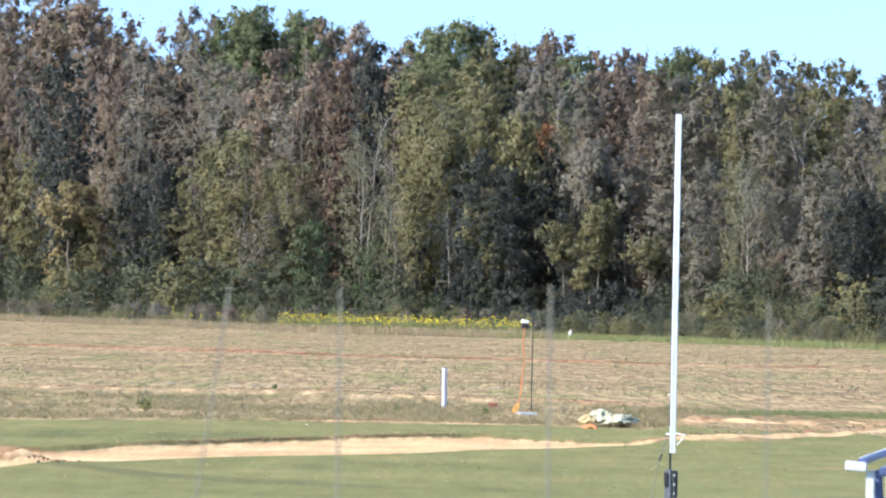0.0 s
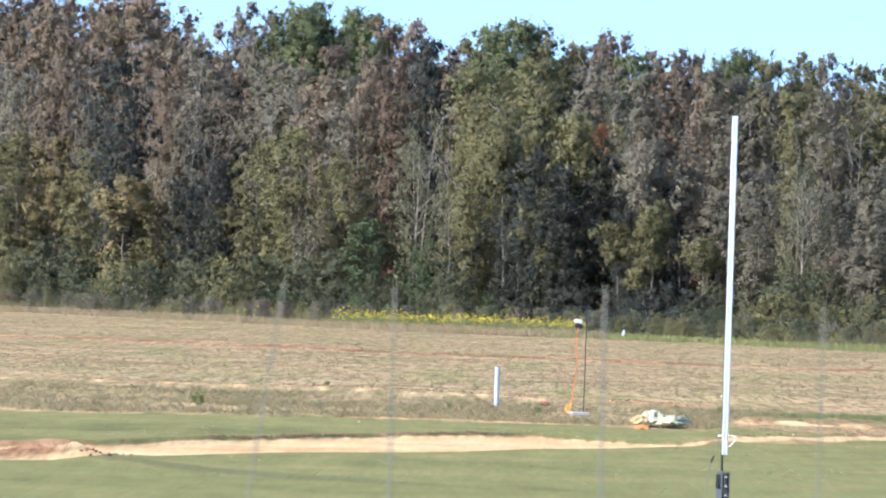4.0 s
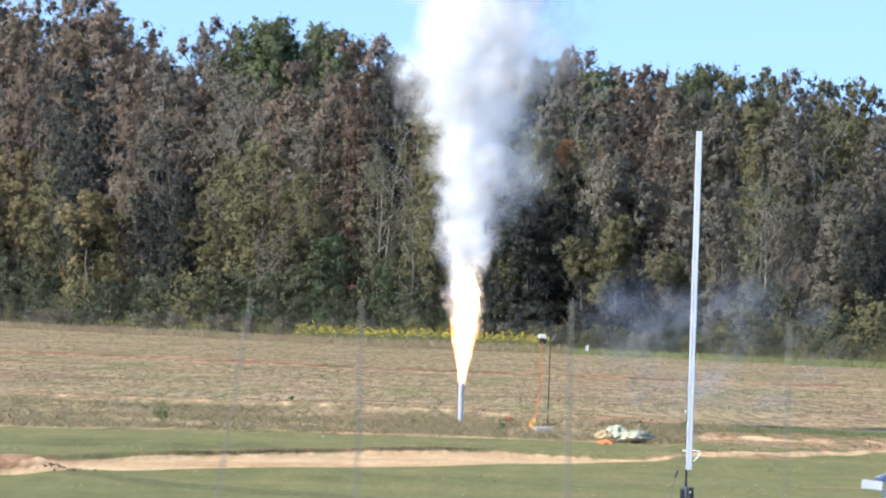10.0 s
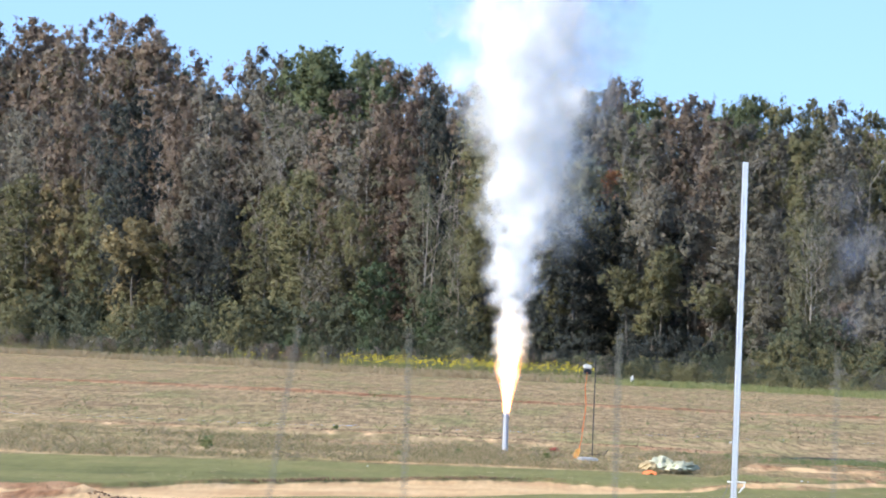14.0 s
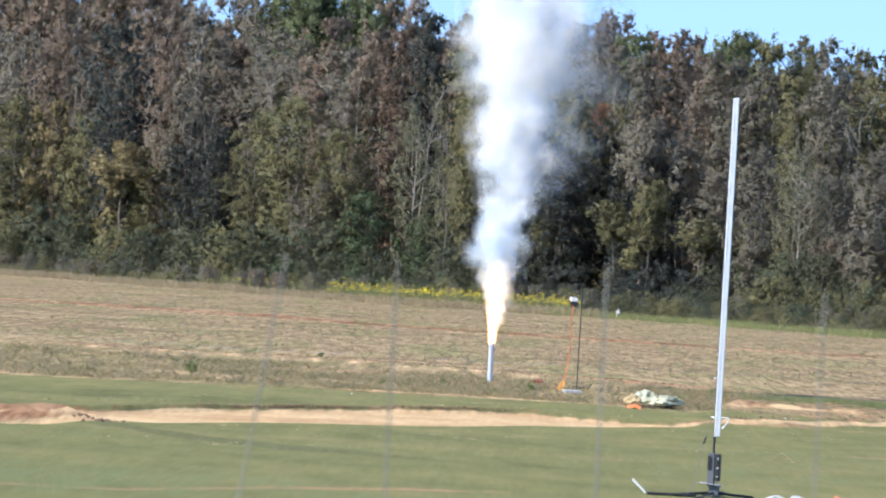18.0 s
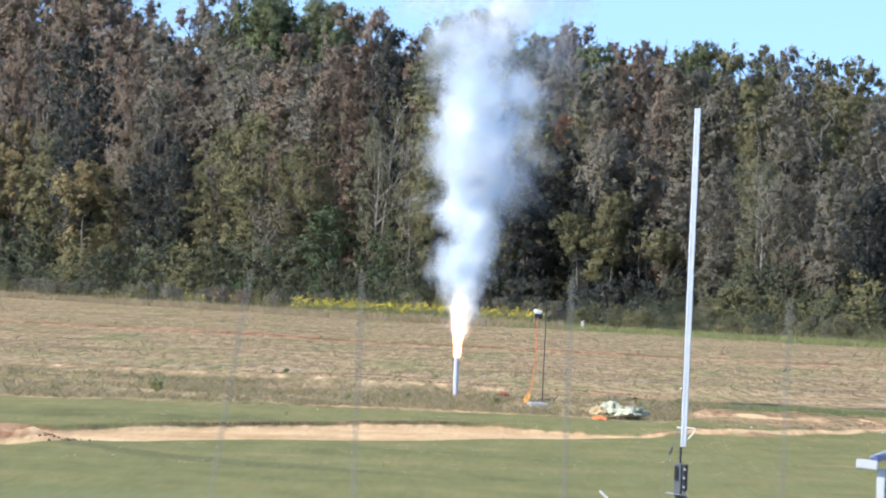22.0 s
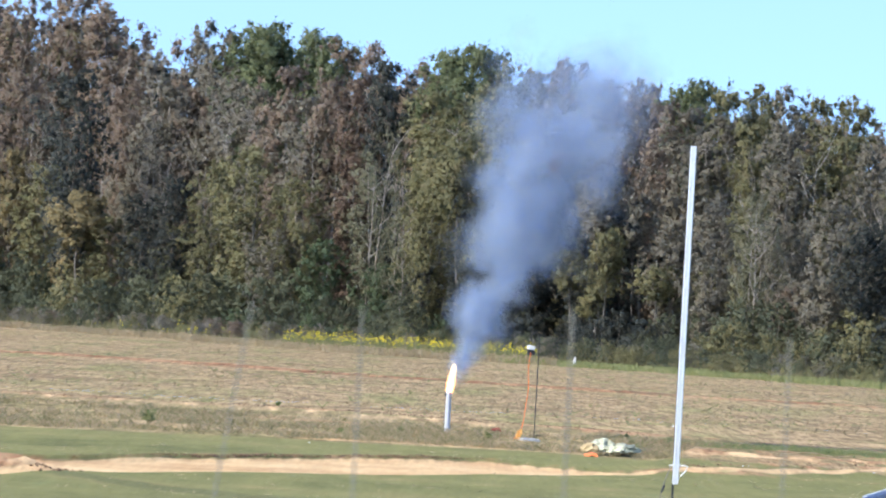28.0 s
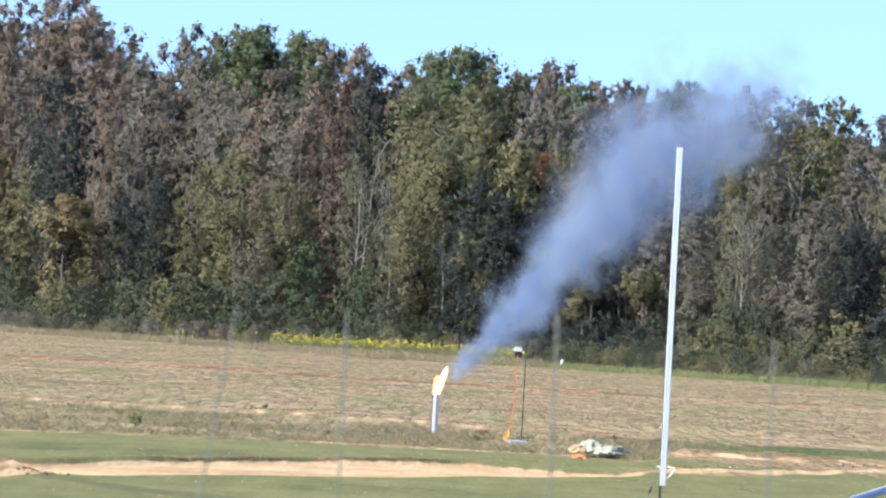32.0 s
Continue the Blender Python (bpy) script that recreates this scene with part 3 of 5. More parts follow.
# ---------------------------------------------------------------- trees
BACK = [
    (-33.2, 20.1, 4.2, 'r'), (-30.4, 20.3, 5.2, 'r'), (-26.4, 19.6, 5.1, 'r'), (-23.0, 20.1, 4.7, 'r'), (-20.8, 18.9, 3.3, 'r'), (-19.2, 17.3, 2.6, 'r'), (-17.8, 16.0, 1.8, 'g'),
    (-16.0, 16.9, 2.1, 'r'), (-14.5, 17.5, 2.3, 'g'), (-13.0, 17.1, 1.6, 'g'), (-11.7, 17.1, 2.3, 'p'), (-10.5, 17.5, 2.6, 'p'), (-8.6, 17.2, 2.6, 'p'), (-7.6, 16.6, 1.9, 'p'),
    (-6.3, 16.5, 1.7, 'r'), (-4.9, 16.2, 2.0, 'r'), (-3.9, 15.3, 1.3, 'd'), (-2.8, 15.2, 1.5, 'r'), (-1.7, 15.1, 1.3, 'r'), (-0.6, 15.8, 1.8, 'p'), (1.0, 15.9, 2.7, 'p'),
    (2.3, 15.2, 1.6, 'o'), (3.3, 14.5, 1.3, 'o'), (3.9, 14.8, 1.1, 'g'), (4.8, 15.1, 1.5, 'r'), (5.7, 15.1, 1.4, 'r'), (6.7, 14.0, 1.6, 'p'), (7.8, 14.0, 1.1, 'r'),
    (8.6, 14.1, 1.2, 'r'), (9.4, 13.9, 1.2, 'r'), (10.1, 13.9, 1.1, 'r'), (11.0, 13.6, 1.4, 'p'), (12.1, 14.0, 1.7, 'p'), (13.1, 13.5, 1.2, 'o'), (13.9, 13.6, 1.3, 'o'),
    (14.8, 13.7, 1.3, 'o'), (15.7, 13.5, 1.2, 'g'), (16.4, 12.8, 1.1, 'g'), (17.4, 13.1, 1.5, 'o'), (18.4, 12.9, 1.2, 'o'), (19.3, 13.1, 1.3, 'o'), (20.2, 12.2, 1.5, 'g'),
    (21.4, 12.4, 1.7, 'o'), (22.8, 12.1, 1.7, 'g'), (24.1, 12.2, 1.7, 'o'),
]
MID = [
    (-30.3, 14.1, 4.0, 'g'), (-28.0, 13.7, 3.9, 'g'), (-24.8, 14.2, 3.6, 'r'), (-23.4, 11.6, 2.6, 'g'), (-18.4, 13.9, 2.5, 'r'), (-17.2, 11.3, 2.4, 'g'),
    (-15.7, 13.8, 2.6, 'g'), (-14.1, 13.2, 2.6, 'r'), (-12.4, 13.9, 2.5, 'g'), (-10.9, 13.4, 2.7, 'g'), (-9.3, 14.5, 2.5, 'r'), (-8.1, 12.8, 2.5, 'g'), (-6.9, 13.7, 2.2, 'r'),
    (-5.3, 13.7, 2.3, 'k'), (-3.6, 13.4, 2.0, 'd'), (-7.0, 11.3, 2.7, 'g'), (-5.3, 12.0, 3.2, 's'), (-3.0, 11.8, 3.2, 's'), (-1.5, 13.1, 2.4, 'o'), (-0.1, 12.5, 2.4, 'o'),
    (1.8, 13.3, 2.6, 'o'), (3.2, 12.1, 2.1, 'd'), (4.2, 13.1, 2.3, 'g'), (5.5, 12.8, 2.2, 'g'), (6.9, 12.3, 2.3, 'g'), (8.3, 12.6, 2.2, 'r'), (9.6, 12.3, 2.0, 'r'),
    (5.8, 10.4, 2.3, 'o'), (7.3, 10.5, 2.4, 'g'), (9.1, 10.5, 2.5, 'g'), (10.6, 12.1, 2.2, 'g'), (12.1, 11.7, 2.4, 'g'), (13.6, 11.6, 2.2, 'o'), (15.0, 11.3, 2.2, 'g'),
    (16.3, 10.2, 2.8, 'o'), (17.4, 11.0, 2.2, 'o'), (18.7, 10.4, 2.4, 'g'), (20.3, 10.3, 2.4, 'o'), (21.6, 10.0, 2.3, 'g'), (23.0, 10.0, 2.3, 'g'),
]
FRONT = [
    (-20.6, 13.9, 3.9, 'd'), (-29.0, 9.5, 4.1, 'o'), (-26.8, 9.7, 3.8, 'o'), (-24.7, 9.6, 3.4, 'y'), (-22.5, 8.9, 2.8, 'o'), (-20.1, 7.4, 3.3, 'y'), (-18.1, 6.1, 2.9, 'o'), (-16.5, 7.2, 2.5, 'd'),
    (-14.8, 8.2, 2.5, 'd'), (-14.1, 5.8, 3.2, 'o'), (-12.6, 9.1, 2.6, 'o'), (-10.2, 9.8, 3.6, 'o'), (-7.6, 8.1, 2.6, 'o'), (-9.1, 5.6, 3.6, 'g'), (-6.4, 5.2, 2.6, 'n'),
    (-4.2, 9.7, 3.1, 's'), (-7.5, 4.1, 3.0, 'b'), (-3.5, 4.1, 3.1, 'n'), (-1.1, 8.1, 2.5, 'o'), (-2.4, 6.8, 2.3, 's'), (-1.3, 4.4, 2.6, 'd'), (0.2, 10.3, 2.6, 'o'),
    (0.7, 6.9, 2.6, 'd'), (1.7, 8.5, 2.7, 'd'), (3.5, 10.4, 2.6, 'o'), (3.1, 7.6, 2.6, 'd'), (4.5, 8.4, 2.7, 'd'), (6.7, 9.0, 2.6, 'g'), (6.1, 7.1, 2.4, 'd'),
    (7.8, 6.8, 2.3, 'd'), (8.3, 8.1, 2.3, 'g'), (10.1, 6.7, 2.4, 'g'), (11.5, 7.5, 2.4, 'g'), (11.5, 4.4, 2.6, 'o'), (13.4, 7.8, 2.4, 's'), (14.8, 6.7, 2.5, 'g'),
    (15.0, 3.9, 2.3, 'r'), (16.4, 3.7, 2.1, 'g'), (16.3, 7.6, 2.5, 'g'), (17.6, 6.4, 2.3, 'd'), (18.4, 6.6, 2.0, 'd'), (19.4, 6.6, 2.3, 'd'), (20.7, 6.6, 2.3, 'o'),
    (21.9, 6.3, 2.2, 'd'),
]
TUFTS = [       # small crowns high on bare stems: x, top, lowest leaves, width
    (1.6, 6.2, 4.6, 1.8, 'o'), (2.2, 4.1, 2.7, 1.5, 'o'), (5.5, 5.1, 3.6, 1.9, 'o'), (6.8, 4.2, 2.8, 1.6, 'o'), (7.0, 6.2, 4.9, 1.3, 'o'),
    (6.3, 3.0, 2.3, 1.6, 'o'), (9.2, 4.5, 3.1, 2.0, 'o'), (3.0, 10.0, 7.8, 1.9, 'o'), (15.4, 4.1, 2.9, 1.5, 'g'), (16.2, 3.5, 2.4, 1.6, 'g'),
    (-19.9, 7.3, 4.9, 3.3, 'y'), (-0.6, 10.3, 8.1, 1.9, 'o'),
]


def tree_line(x):
    """Distance of the front of the wood at x."""
    return 197.0 - 1.16 * x


def tree_meshes(seed, kind):
    """Trunk and crown meshes of one tree: a tapered trunk, rising boughs, twigs, and along every bough small sprays of leaves."""
    r = np.random.RandomState(seed)
    tall, radius, low, boughs, clumps, per, leaf, puff, belly, rise = {
        "broad": (13.0, 2.0, 0.10, 46, 11, 33, 0.098, 0.34, 0.62, 1.0), "pine": (14.0, 1.75, 0.52, 40, 11, 38, 0.092, 0.36, 0.70, 0.30),
        "slender": (13.0, 1.25, 0.10, 46, 9, 33, 0.095, 0.32, 0.72, 1.5),
        "back": (13.0, 2.4, 0.02, 30, 7, 22, 0.19, 0.70, 0.60, 0.6), "tuft": (6.0, 1.0, 0.68, 18, 7, 30, 0.085, 0.24, 0.55, 0.6),
        "sparse": (11.0, 2.1, 0.16, 40, 9, 26, 0.075, 0.36, 0.62, 1.2), "young": (7.0, 1.7, 0.04, 34, 9, 38, 0.088, 0.30, 0.50, 0.6),
        "shrub": (3.0, 1.6, 0.0, 22, 8, 26, 0.075, 0.26, 0.36, 0.5)}[kind]
    bm = bmesh.new()
    bend = r.normal(0, 0.012, 2)
    spine = [Vector((bend[0] * tall * k * k / 36 + r.normal(0, 0.06), bend[1] * tall * k * k / 36, 0.95 * tall * k / 6)) for k in range(7)]
    girth = 0.0075 * tall + 0.018
    for i in range(6):
        rod(bm, spine[i], spine[i + 1], girth * (1 - i / 6.6), girth * (1 - (i + 1) / 6.6), 7)
    lumps = r.uniform(0, math.tau, 6)
    centres, sizes = [], []
    for k in range(boughs):
        u = (k + r.uniform(0.1, 0.9)) / boughs
        shape = min(1, 0.25 + 0.75 * u / belly) ** 0.7 if u < belly else max(0.02, 1 - ((u - belly) / (1.02 - belly)) ** 2.2) ** 0.55
        ang = k * 2.39996 + r.normal(0, 0.35)
        uneven = 1 + 0.22 * math.sin(2 * ang + lumps[0] + 5 * u) + 0.16 * math.sin(3 * ang + lumps[1] - 8 * u) + 0.12 * math.sin(13 * u + lumps[2])
        reach = radius * shape * uneven * r.uniform(0.72, 1.08)
        tip_z = (low + (0.985 - low) * u) * tall
        lift = min(rise * reach * r.uniform(0.7, 1.3), 0.75 * tip_z)
        root_z = max(0.3 if low else 0.03, tip_z - lift)
        i = min(5, int(root_z / (0.95 * tall) * 6))
        root = spine[i].lerp(spine[i + 1], min(1.0, root_z / (0.95 * tall) * 6 - i))
        tip = Vector((root.x + math.cos(ang) * reach, root.y + math.sin(ang) * reach, tip_z))
        knee = root.lerp(tip, 0.5) + Vector((math.cos(ang) * reach * 0.12, math.sin(ang) * reach * 0.12, -0.10 * lift))
        thick = (0.030 if kind != "sparse" else 0.036) * tall / 13
        if kind != "back" and k % 2 == 0:
            rod(bm, root, knee, thick, thick * 0.65, 5)
            rod(bm, knee, tip, thick * 0.65, 0.006, 4)
        for j in range(clumps):
            v = 1 - 0.78 * r.uniform(0, 1) ** 1.5
            p = root.lerp(knee, v * 2) if v < 0.5 else knee.lerp(tip, v * 2 - 1)
            c = p + Vector(r.normal(0, 1, 3)) * (0.10 + 0.15 * reach) * Vector((1, 1, 0.8)).length * 0.62
            c.z = min(max(c.z, 0.06), 0.99 * tall)
            centres.append(tuple(c))
            sizes.append(puff * r.uniform(0.5, 1.4) * (0.75 if u > 0.9 else 1))
    wood = bpy.data.meshes.new("trunk")
    bm.to_mesh(wood)
    bm.free()
    c = np.repeat(np.array(centres), per, axis=0)
    n = len(c)
    size = np.repeat(np.array(sizes), per)[:, None]
    d = r.normal(0, 1, (n, 3))
    d /= np.linalg.norm(d, axis=1)[:, None]
    p = c + d * size * np.minimum(np.abs(r.normal(0, 0.6, (n, 1))), 1.25) * np.array([1.0, 1.0, 1.15])
    u = r.normal(0, 1, (n, 3))
    u /= np.linalg.norm(u, axis=1)[:, None]
    w = np.cross(u, r.normal(0, 1, (n, 3)))
    w /= np.linalg.norm(w, axis=1)[:, None]
    s = leaf * 1.32 * r.uniform(0.5, 1.35, (n, 1))
    out = (p - c) / size * 0.45 + 0.9 * c * np.array([1, 1, 0]) / radius + r.normal(0, 0.16, (n, 3)) + np.array([0, 0, 0.2])
    out /= np.linalg.norm(out, axis=1)[:, None]
    flip = np.sum(np.cross(u, w) * out, axis=1) > 0
    w = np.where(flip[:, None], -w, w)
    v = np.stack([p - u * s * 0.8, p + u * s * 0.5 + w * s * 0.55, p + u * s * 0.6 - w * s * 0.45], 1).reshape(-1, 3)
    normals = np.repeat(out, 3, axis=0)
    v[:, 2] = np.clip(v[:, 2], 0.02, None)
    i = np.arange(n) * 3
    faces = np.stack([i, i + 1, i + 2], 1).tolist()
    # the close-set inner leaves of each spray, as a small uneven mass
    ball = bmesh.new()
    corners = [ball.verts.new(q) for q in ((1, 0, 0), (0, 1, 0), (-1, 0, 0), (0, -1, 0), (0, 0, 1), (0, 0, -1))]
    for a in range(4):
        ball.faces.new((corners[a], corners[(a + 1) % 4], corners[4]))
        ball.faces.new((corners[(a + 1) % 4], corners[a], corners[5]))
    ball.verts.index_update()
    bv, bf = np.array([tuple(q.co) for q in ball.verts]), np.array([[q.index for q in f.verts] for f in ball.faces])
    ball.free()
    fill = {"sparse": 0.12, "back": 0.46}.get(kind, 0.36)
    masses, rounds = [], []
    for k, (c0, z0) in enumerate(zip(centres, sizes)):
        m = np.array(c0) + bv * z0 * fill * r.uniform(0.6, 1.3, (len(bv), 1)) * np.array([1.0, 1.0, 1.1])
        m[:, 2] = np.clip(m[:, 2], 0.03, None)
        faces += (bf + len(v) + k * len(bv)).tolist()
        masses.append(m)
        d0 = m - np.array(c0)
        rounds.append(d0 / np.linalg.norm(d0, axis=1)[:, None])
    top = float(np.quantile(v[:, 2], 0.998))
    v = np.concatenate([v] + masses)
    crown = bpy.data.meshes.new("crown")
    crown.from_pydata(v.tolist(), [], faces)
    crown.polygons.foreach_set("use_smooth", [True] * len(crown.polygons))
    crown.normals_split_custom_set_from_vertices(np.concatenate([normals] + rounds).tolist())
    return wood, crown, top, radius * 2.2


KINDS = {"r": "broad", "g": "broad", "o": "broad", "d": "broad", "p": "pine", "y": "young", "n": "young", "s": "sparse", "b": "shrub", "k": "broad"}
TREE_WORDS = {
    "r": "tall broadleaf tree with thinning russet autumn leaves", "g": "broadleaf tree with faded grey-brown autumn leaves",
    "o": "broadleaf tree with dull olive leaves", "d": "broadleaf tree with dark green leaves, coloured darker for the wood's shade",
    "p": "tall green pine above the wood", "y": "smaller tree with ochre and yellow autumn leaves",
    "n": "bushy fresh green tree at the wood's edge", "s": "nearly bare tree with pale branching limbs", "b": "bluish green shrub at the wood's foot", "k": "broadleaf tree with dark maroon-brown autumn leaves"}
SHRUB_WORDS = {
    "r": "low russet brown bush among tall weeds", "g": "low grey-brown bush among tall weeds", "o": "low olive green bush among tall weeds", "d": "dark green shrub at the wood's foot, coloured darker for the shade there",
    "n": "fresh green shrub at the wood's foot", "b": "bluish green shrub at the wood's foot"}
TREE_MESHES = {}


def plant(x, y, tall, wide, species, r, kind=""):
    """One tree with its own trunk and crown, taken from a few grown shapes and turned at random."""
    kind = kind or KINDS[species]
    if kind == "broad" and wide < 0.26 * tall:
        kind = "slender"
    which = r.randrange(5 if kind in ("broad", "slender") else 3)
    key = (kind, which, species)
    if (kind, which) not in TREE_MESHES:
        TREE_MESHES[kind, which] = tree_meshes(100 + 17 * which + len(kind) * 5, kind)
    wood, crown, h, w = TREE_MESHES[kind, which]
    if key not in TREE_MESHES:
        wood, crown = wood.copy(), crown.copy()
        wood.materials.append(PALE_BARK if species == "s" else BARK)
        crown.materials.append(LEAVES[species])
        TREE_MESHES[key] = (wood, crown)
    wood, crown = TREE_MESHES[key]
    small = kind == "shrub"
    name = "shrub" if small else "pine_tree" if species == "p" else "tree"
    ob = thing(name, (x, y, -0.05), SHRUB_WORDS[species] if small else TREE_WORDS[species], "shrub" if small else "tree", "shrubs before the wood" if small else "trees of the wood", r.uniform(0, 360))
    k, kw = tall / h, wide / w
    kw = max(0.85 * k, min(1.5 * k, kw))
    for nm, me in (("trunk", wood), ("crown", crown)):
        o = new(nm, me)
        o.parent = ob
        o.scale = (kw, kw, k)
    return ob


def build_wood():
    r = random.Random(5)
    for rows, back, broad in ((BACK, 22, 1.30), (MID, 11, 1.25), (FRONT, 3, 1.2)):
        for x, tall, wide, species in rows:
            high = "tuft" if back == 3 and 0 < x < 9 and species in "og" else ""      # crowns on bare stems before the hollow, its shade put into dark leaves
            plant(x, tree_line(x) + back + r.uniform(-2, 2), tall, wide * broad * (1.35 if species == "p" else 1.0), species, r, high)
    for x, top, _, wide, species in TUFTS:
        plant(x, tree_line(x) + (0.5 if top < 8 else 6.0), top, wide * 1.15, species, r, "tuft")
    # the undergrowth along the wood's foot, in two rows
    for row in range(2):
        x = -37.0 + row * 0.5
        while x < 29:
            tall = (r.uniform(1.8, 3.4) if x < -6 else r.uniform(1.2, 2.3) if x < 9 else r.uniform(1.7, 2.6)) * (1.25 if row else 0.8)
            # from x 1 to 9 mostly dark leaves, their colour standing for shade
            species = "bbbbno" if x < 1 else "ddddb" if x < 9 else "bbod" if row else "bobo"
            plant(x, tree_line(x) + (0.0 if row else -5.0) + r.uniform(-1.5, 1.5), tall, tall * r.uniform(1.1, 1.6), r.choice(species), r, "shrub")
            x += r.uniform(1.0, 1.9)
    # the depth of the wood, closing the gaps
    x = -44.0
    while x < 34:
        roof = float(np.interp(x, [q[0] for q in BACK], [q[1] for q in BACK]))
        plant(x, tree_line(x) + r.uniform(27, 32), roof * r.uniform(0.90, 0.96), 6.0, r.choice("dgor"), r, "back")
        x += r.uniform(1.3, 1.8)
    # low bushes and tall weeds between the field and the wood
    for k in range(150):
        x = r.uniform(-32, 26) if k < 75 else r.uniform(2, 24)
        y = float(line(FIELD_FAR, x)) + (r.uniform(9, 30) if k < 75 else r.uniform(5, 20))
        tall = r.uniform(0.55, 1.25) if k < 75 else r.uniform(0.45, 0.95)
        plant(x, min(y, tree_line(x) - 5), tall, tall * r.uniform(0.8, 1.5), r.choice("ooobbg" if x > -2 else "obgrg"), r, "shrub")


def build_weed_band():
    """Single tall bushy weeds in a broken band behind the flowers."""
    r = random.Random(61)
    for k in range(150):
        x = r.uniform(-31, 24)
        y = float(line(FIELD_FAR, x)) + r.uniform(7, 17)
        tall = r.uniform(0.55, 1.15)
        plant(x, y, tall, tall * r.uniform(0.55, 0.95), r.choice("oggrb" if x < 2 else "oobgb"), r, "shrub")


BARE = [
    (-2.0, 5, 7.8, 0.055), (-4.0, 5, 11.0, 0.09), (-2.9, 5, 10.2, 0.06), (-12.3, 5, 11.9, 0.06),
    (-18.8, 14, 14.3, 0.07), (-23.3, 14, 13.1, 0.08), (3.7, 14, 13.8, 0.06), (13.5, 5, 7.7, 0.06),
    (13.9, 5, 7.2, 0.05), (8.7, 5, 5.9, 0.05), (-10.1, 5, 7.9, 0.05), (18.4, 14, 11.6, 0.06),
    (1.0, 5, 10.5, 0.05), (-15.6, 8, 12.4, 0.05), (-13.6, 9, 13.6, 0.05), (-8.3, 7, 10.9, 0.045),
    (-6.4, 8, 12.2, 0.05), (-0.4, 8, 11.4, 0.045), (6.2, 8, 11.8, 0.045), (10.2, 7, 10.4, 0.045),
    (11.9, 9, 10.9, 0.05), (16.2, 8, 9.9, 0.045), (19.8, 8, 9.7, 0.045), (-20.2, 8, 11.8, 0.05),
    (-26.6, 9, 12.6, 0.05), (21.6, 8, 9.4, 0.045),
]


def build_bare_trees():
    """Leafless trees whose pale limbs show before the foliage."""
    r = random.Random(14)
    slim = [(r.uniform(-30, 23), r.uniform(4, 13), 0.0, r.uniform(0.028, 0.042)) for _ in range(44)]
    for x, back, tall, girth in BARE + slim:
        tall = tall or r.uniform(0.62, 0.86) * float(np.interp(x, [q[0] for q in BACK], [q[1] for q in BACK]))
        girth *= 0.8
        ob = thing("bare_tree", (x, tree_line(x) + back + 1.0, -0.05), "leafless tree with pale grey limbs", "tree", "leafless trees in the wood", r.uniform(0, 360))
        bm = bmesh.new()
        lean_x = r.uniform(-0.16, 0.16)
        spine = [Vector((lean_x * tall * 0.5 * u * u + r.gauss(0, 0.07), r.gauss(0, 0.07), tall * 0.93 * u)) for u in np.linspace(0, 1, 9)]
        for i in range(8):
            rod(bm, spine[i], spine[i + 1], girth * (1.12 - i / 8), girth * (1.12 - (i + 1) / 8), 7)
        part("trunk", bm, PALE_BARK, ob)
        for k in range(7):
            i = r.randrange(3, 8)
            root = spine[i].lerp(spine[i + 1], r.random())
            a, reach = r.uniform(0, math.tau), tall * r.uniform(0.05, 0.13)
            tip = root + Vector((math.cos(a) * reach, math.sin(a) * reach, reach * r.uniform(0.7, 2.2)))
            bm = bmesh.new()
            pts = curve_points([root, root.lerp(tip, 0.35) + Vector((r.gauss(0, 0.12), r.gauss(0, 0.12), r.uniform(-0.2, 0.1))), root.lerp(tip, 0.7) + Vector((r.gauss(0, 0.1), r.gauss(0, 0.1), r.uniform(-0.1, 0.15))), tip], 8)
            for j in range(7):
                rod(bm, pts[j], pts[j + 1], girth * (0.42 - 0.045 * j), girth * (0.42 - 0.045 * (j + 1)), 5)
            for _ in range(5):
                b0 = pts[r.randrange(2, 7)]
                rod(bm, b0, b0 + Vector((r.gauss(0, 0.32), r.gauss(0, 0.32), r.uniform(0.1, 0.8))), girth * 0.2, 0.005, 4)
            part("limb", bm, PALE_BARK, ob)


def build_orange_tree():
    """A slender tree with a tuft of orange leaves left near its top."""
    x = 4.56
    ob = thing("tree", (x, tree_line(x) + 4.5, -0.05), "slender tree with a tuft of bright orange leaves", "tree")
    tall = 0.25 + 9.60
    bm = bmesh.new()
    rod(bm, (0, 0, 0), (0.1, 0, tall * 0.95), 0.032, 0.012, 7)
    part("trunk", bm, BARK, ob)
    r = np.random.RandomState(3)
    n = 420
    c = np.stack([r.normal(0.05, 0.20, n), r.normal(0, 0.2, n), tall - 0.1 - np.abs(r.normal(0, 0.65, n))], 1)
    u, w = r.normal(0, 0.06, (n, 3)), r.normal(0, 0.05, (n, 3))
    i = np.arange(n) * 3
    raw("crown", np.stack([c - u, c + w, c + u], 1).reshape(-1, 3).tolist(), np.stack([i, i + 1, i + 2], 1).tolist(), ORANGE_LEAF, ob)


ORANGE_LEAF = leafy("orange_leaves", [(0.20, 0.095, 0.055), (0.27, 0.13, 0.07), (0.33, 0.16, 0.085), (0.22, 0.14, 0.09)])
build_wood()
build_weed_band()
build_bare_trees()
build_orange_tree()


# ---------------------------------------------------------------- things on the field
TUBE = (0.059, 56.2)
TUBE_TOP = 0.567


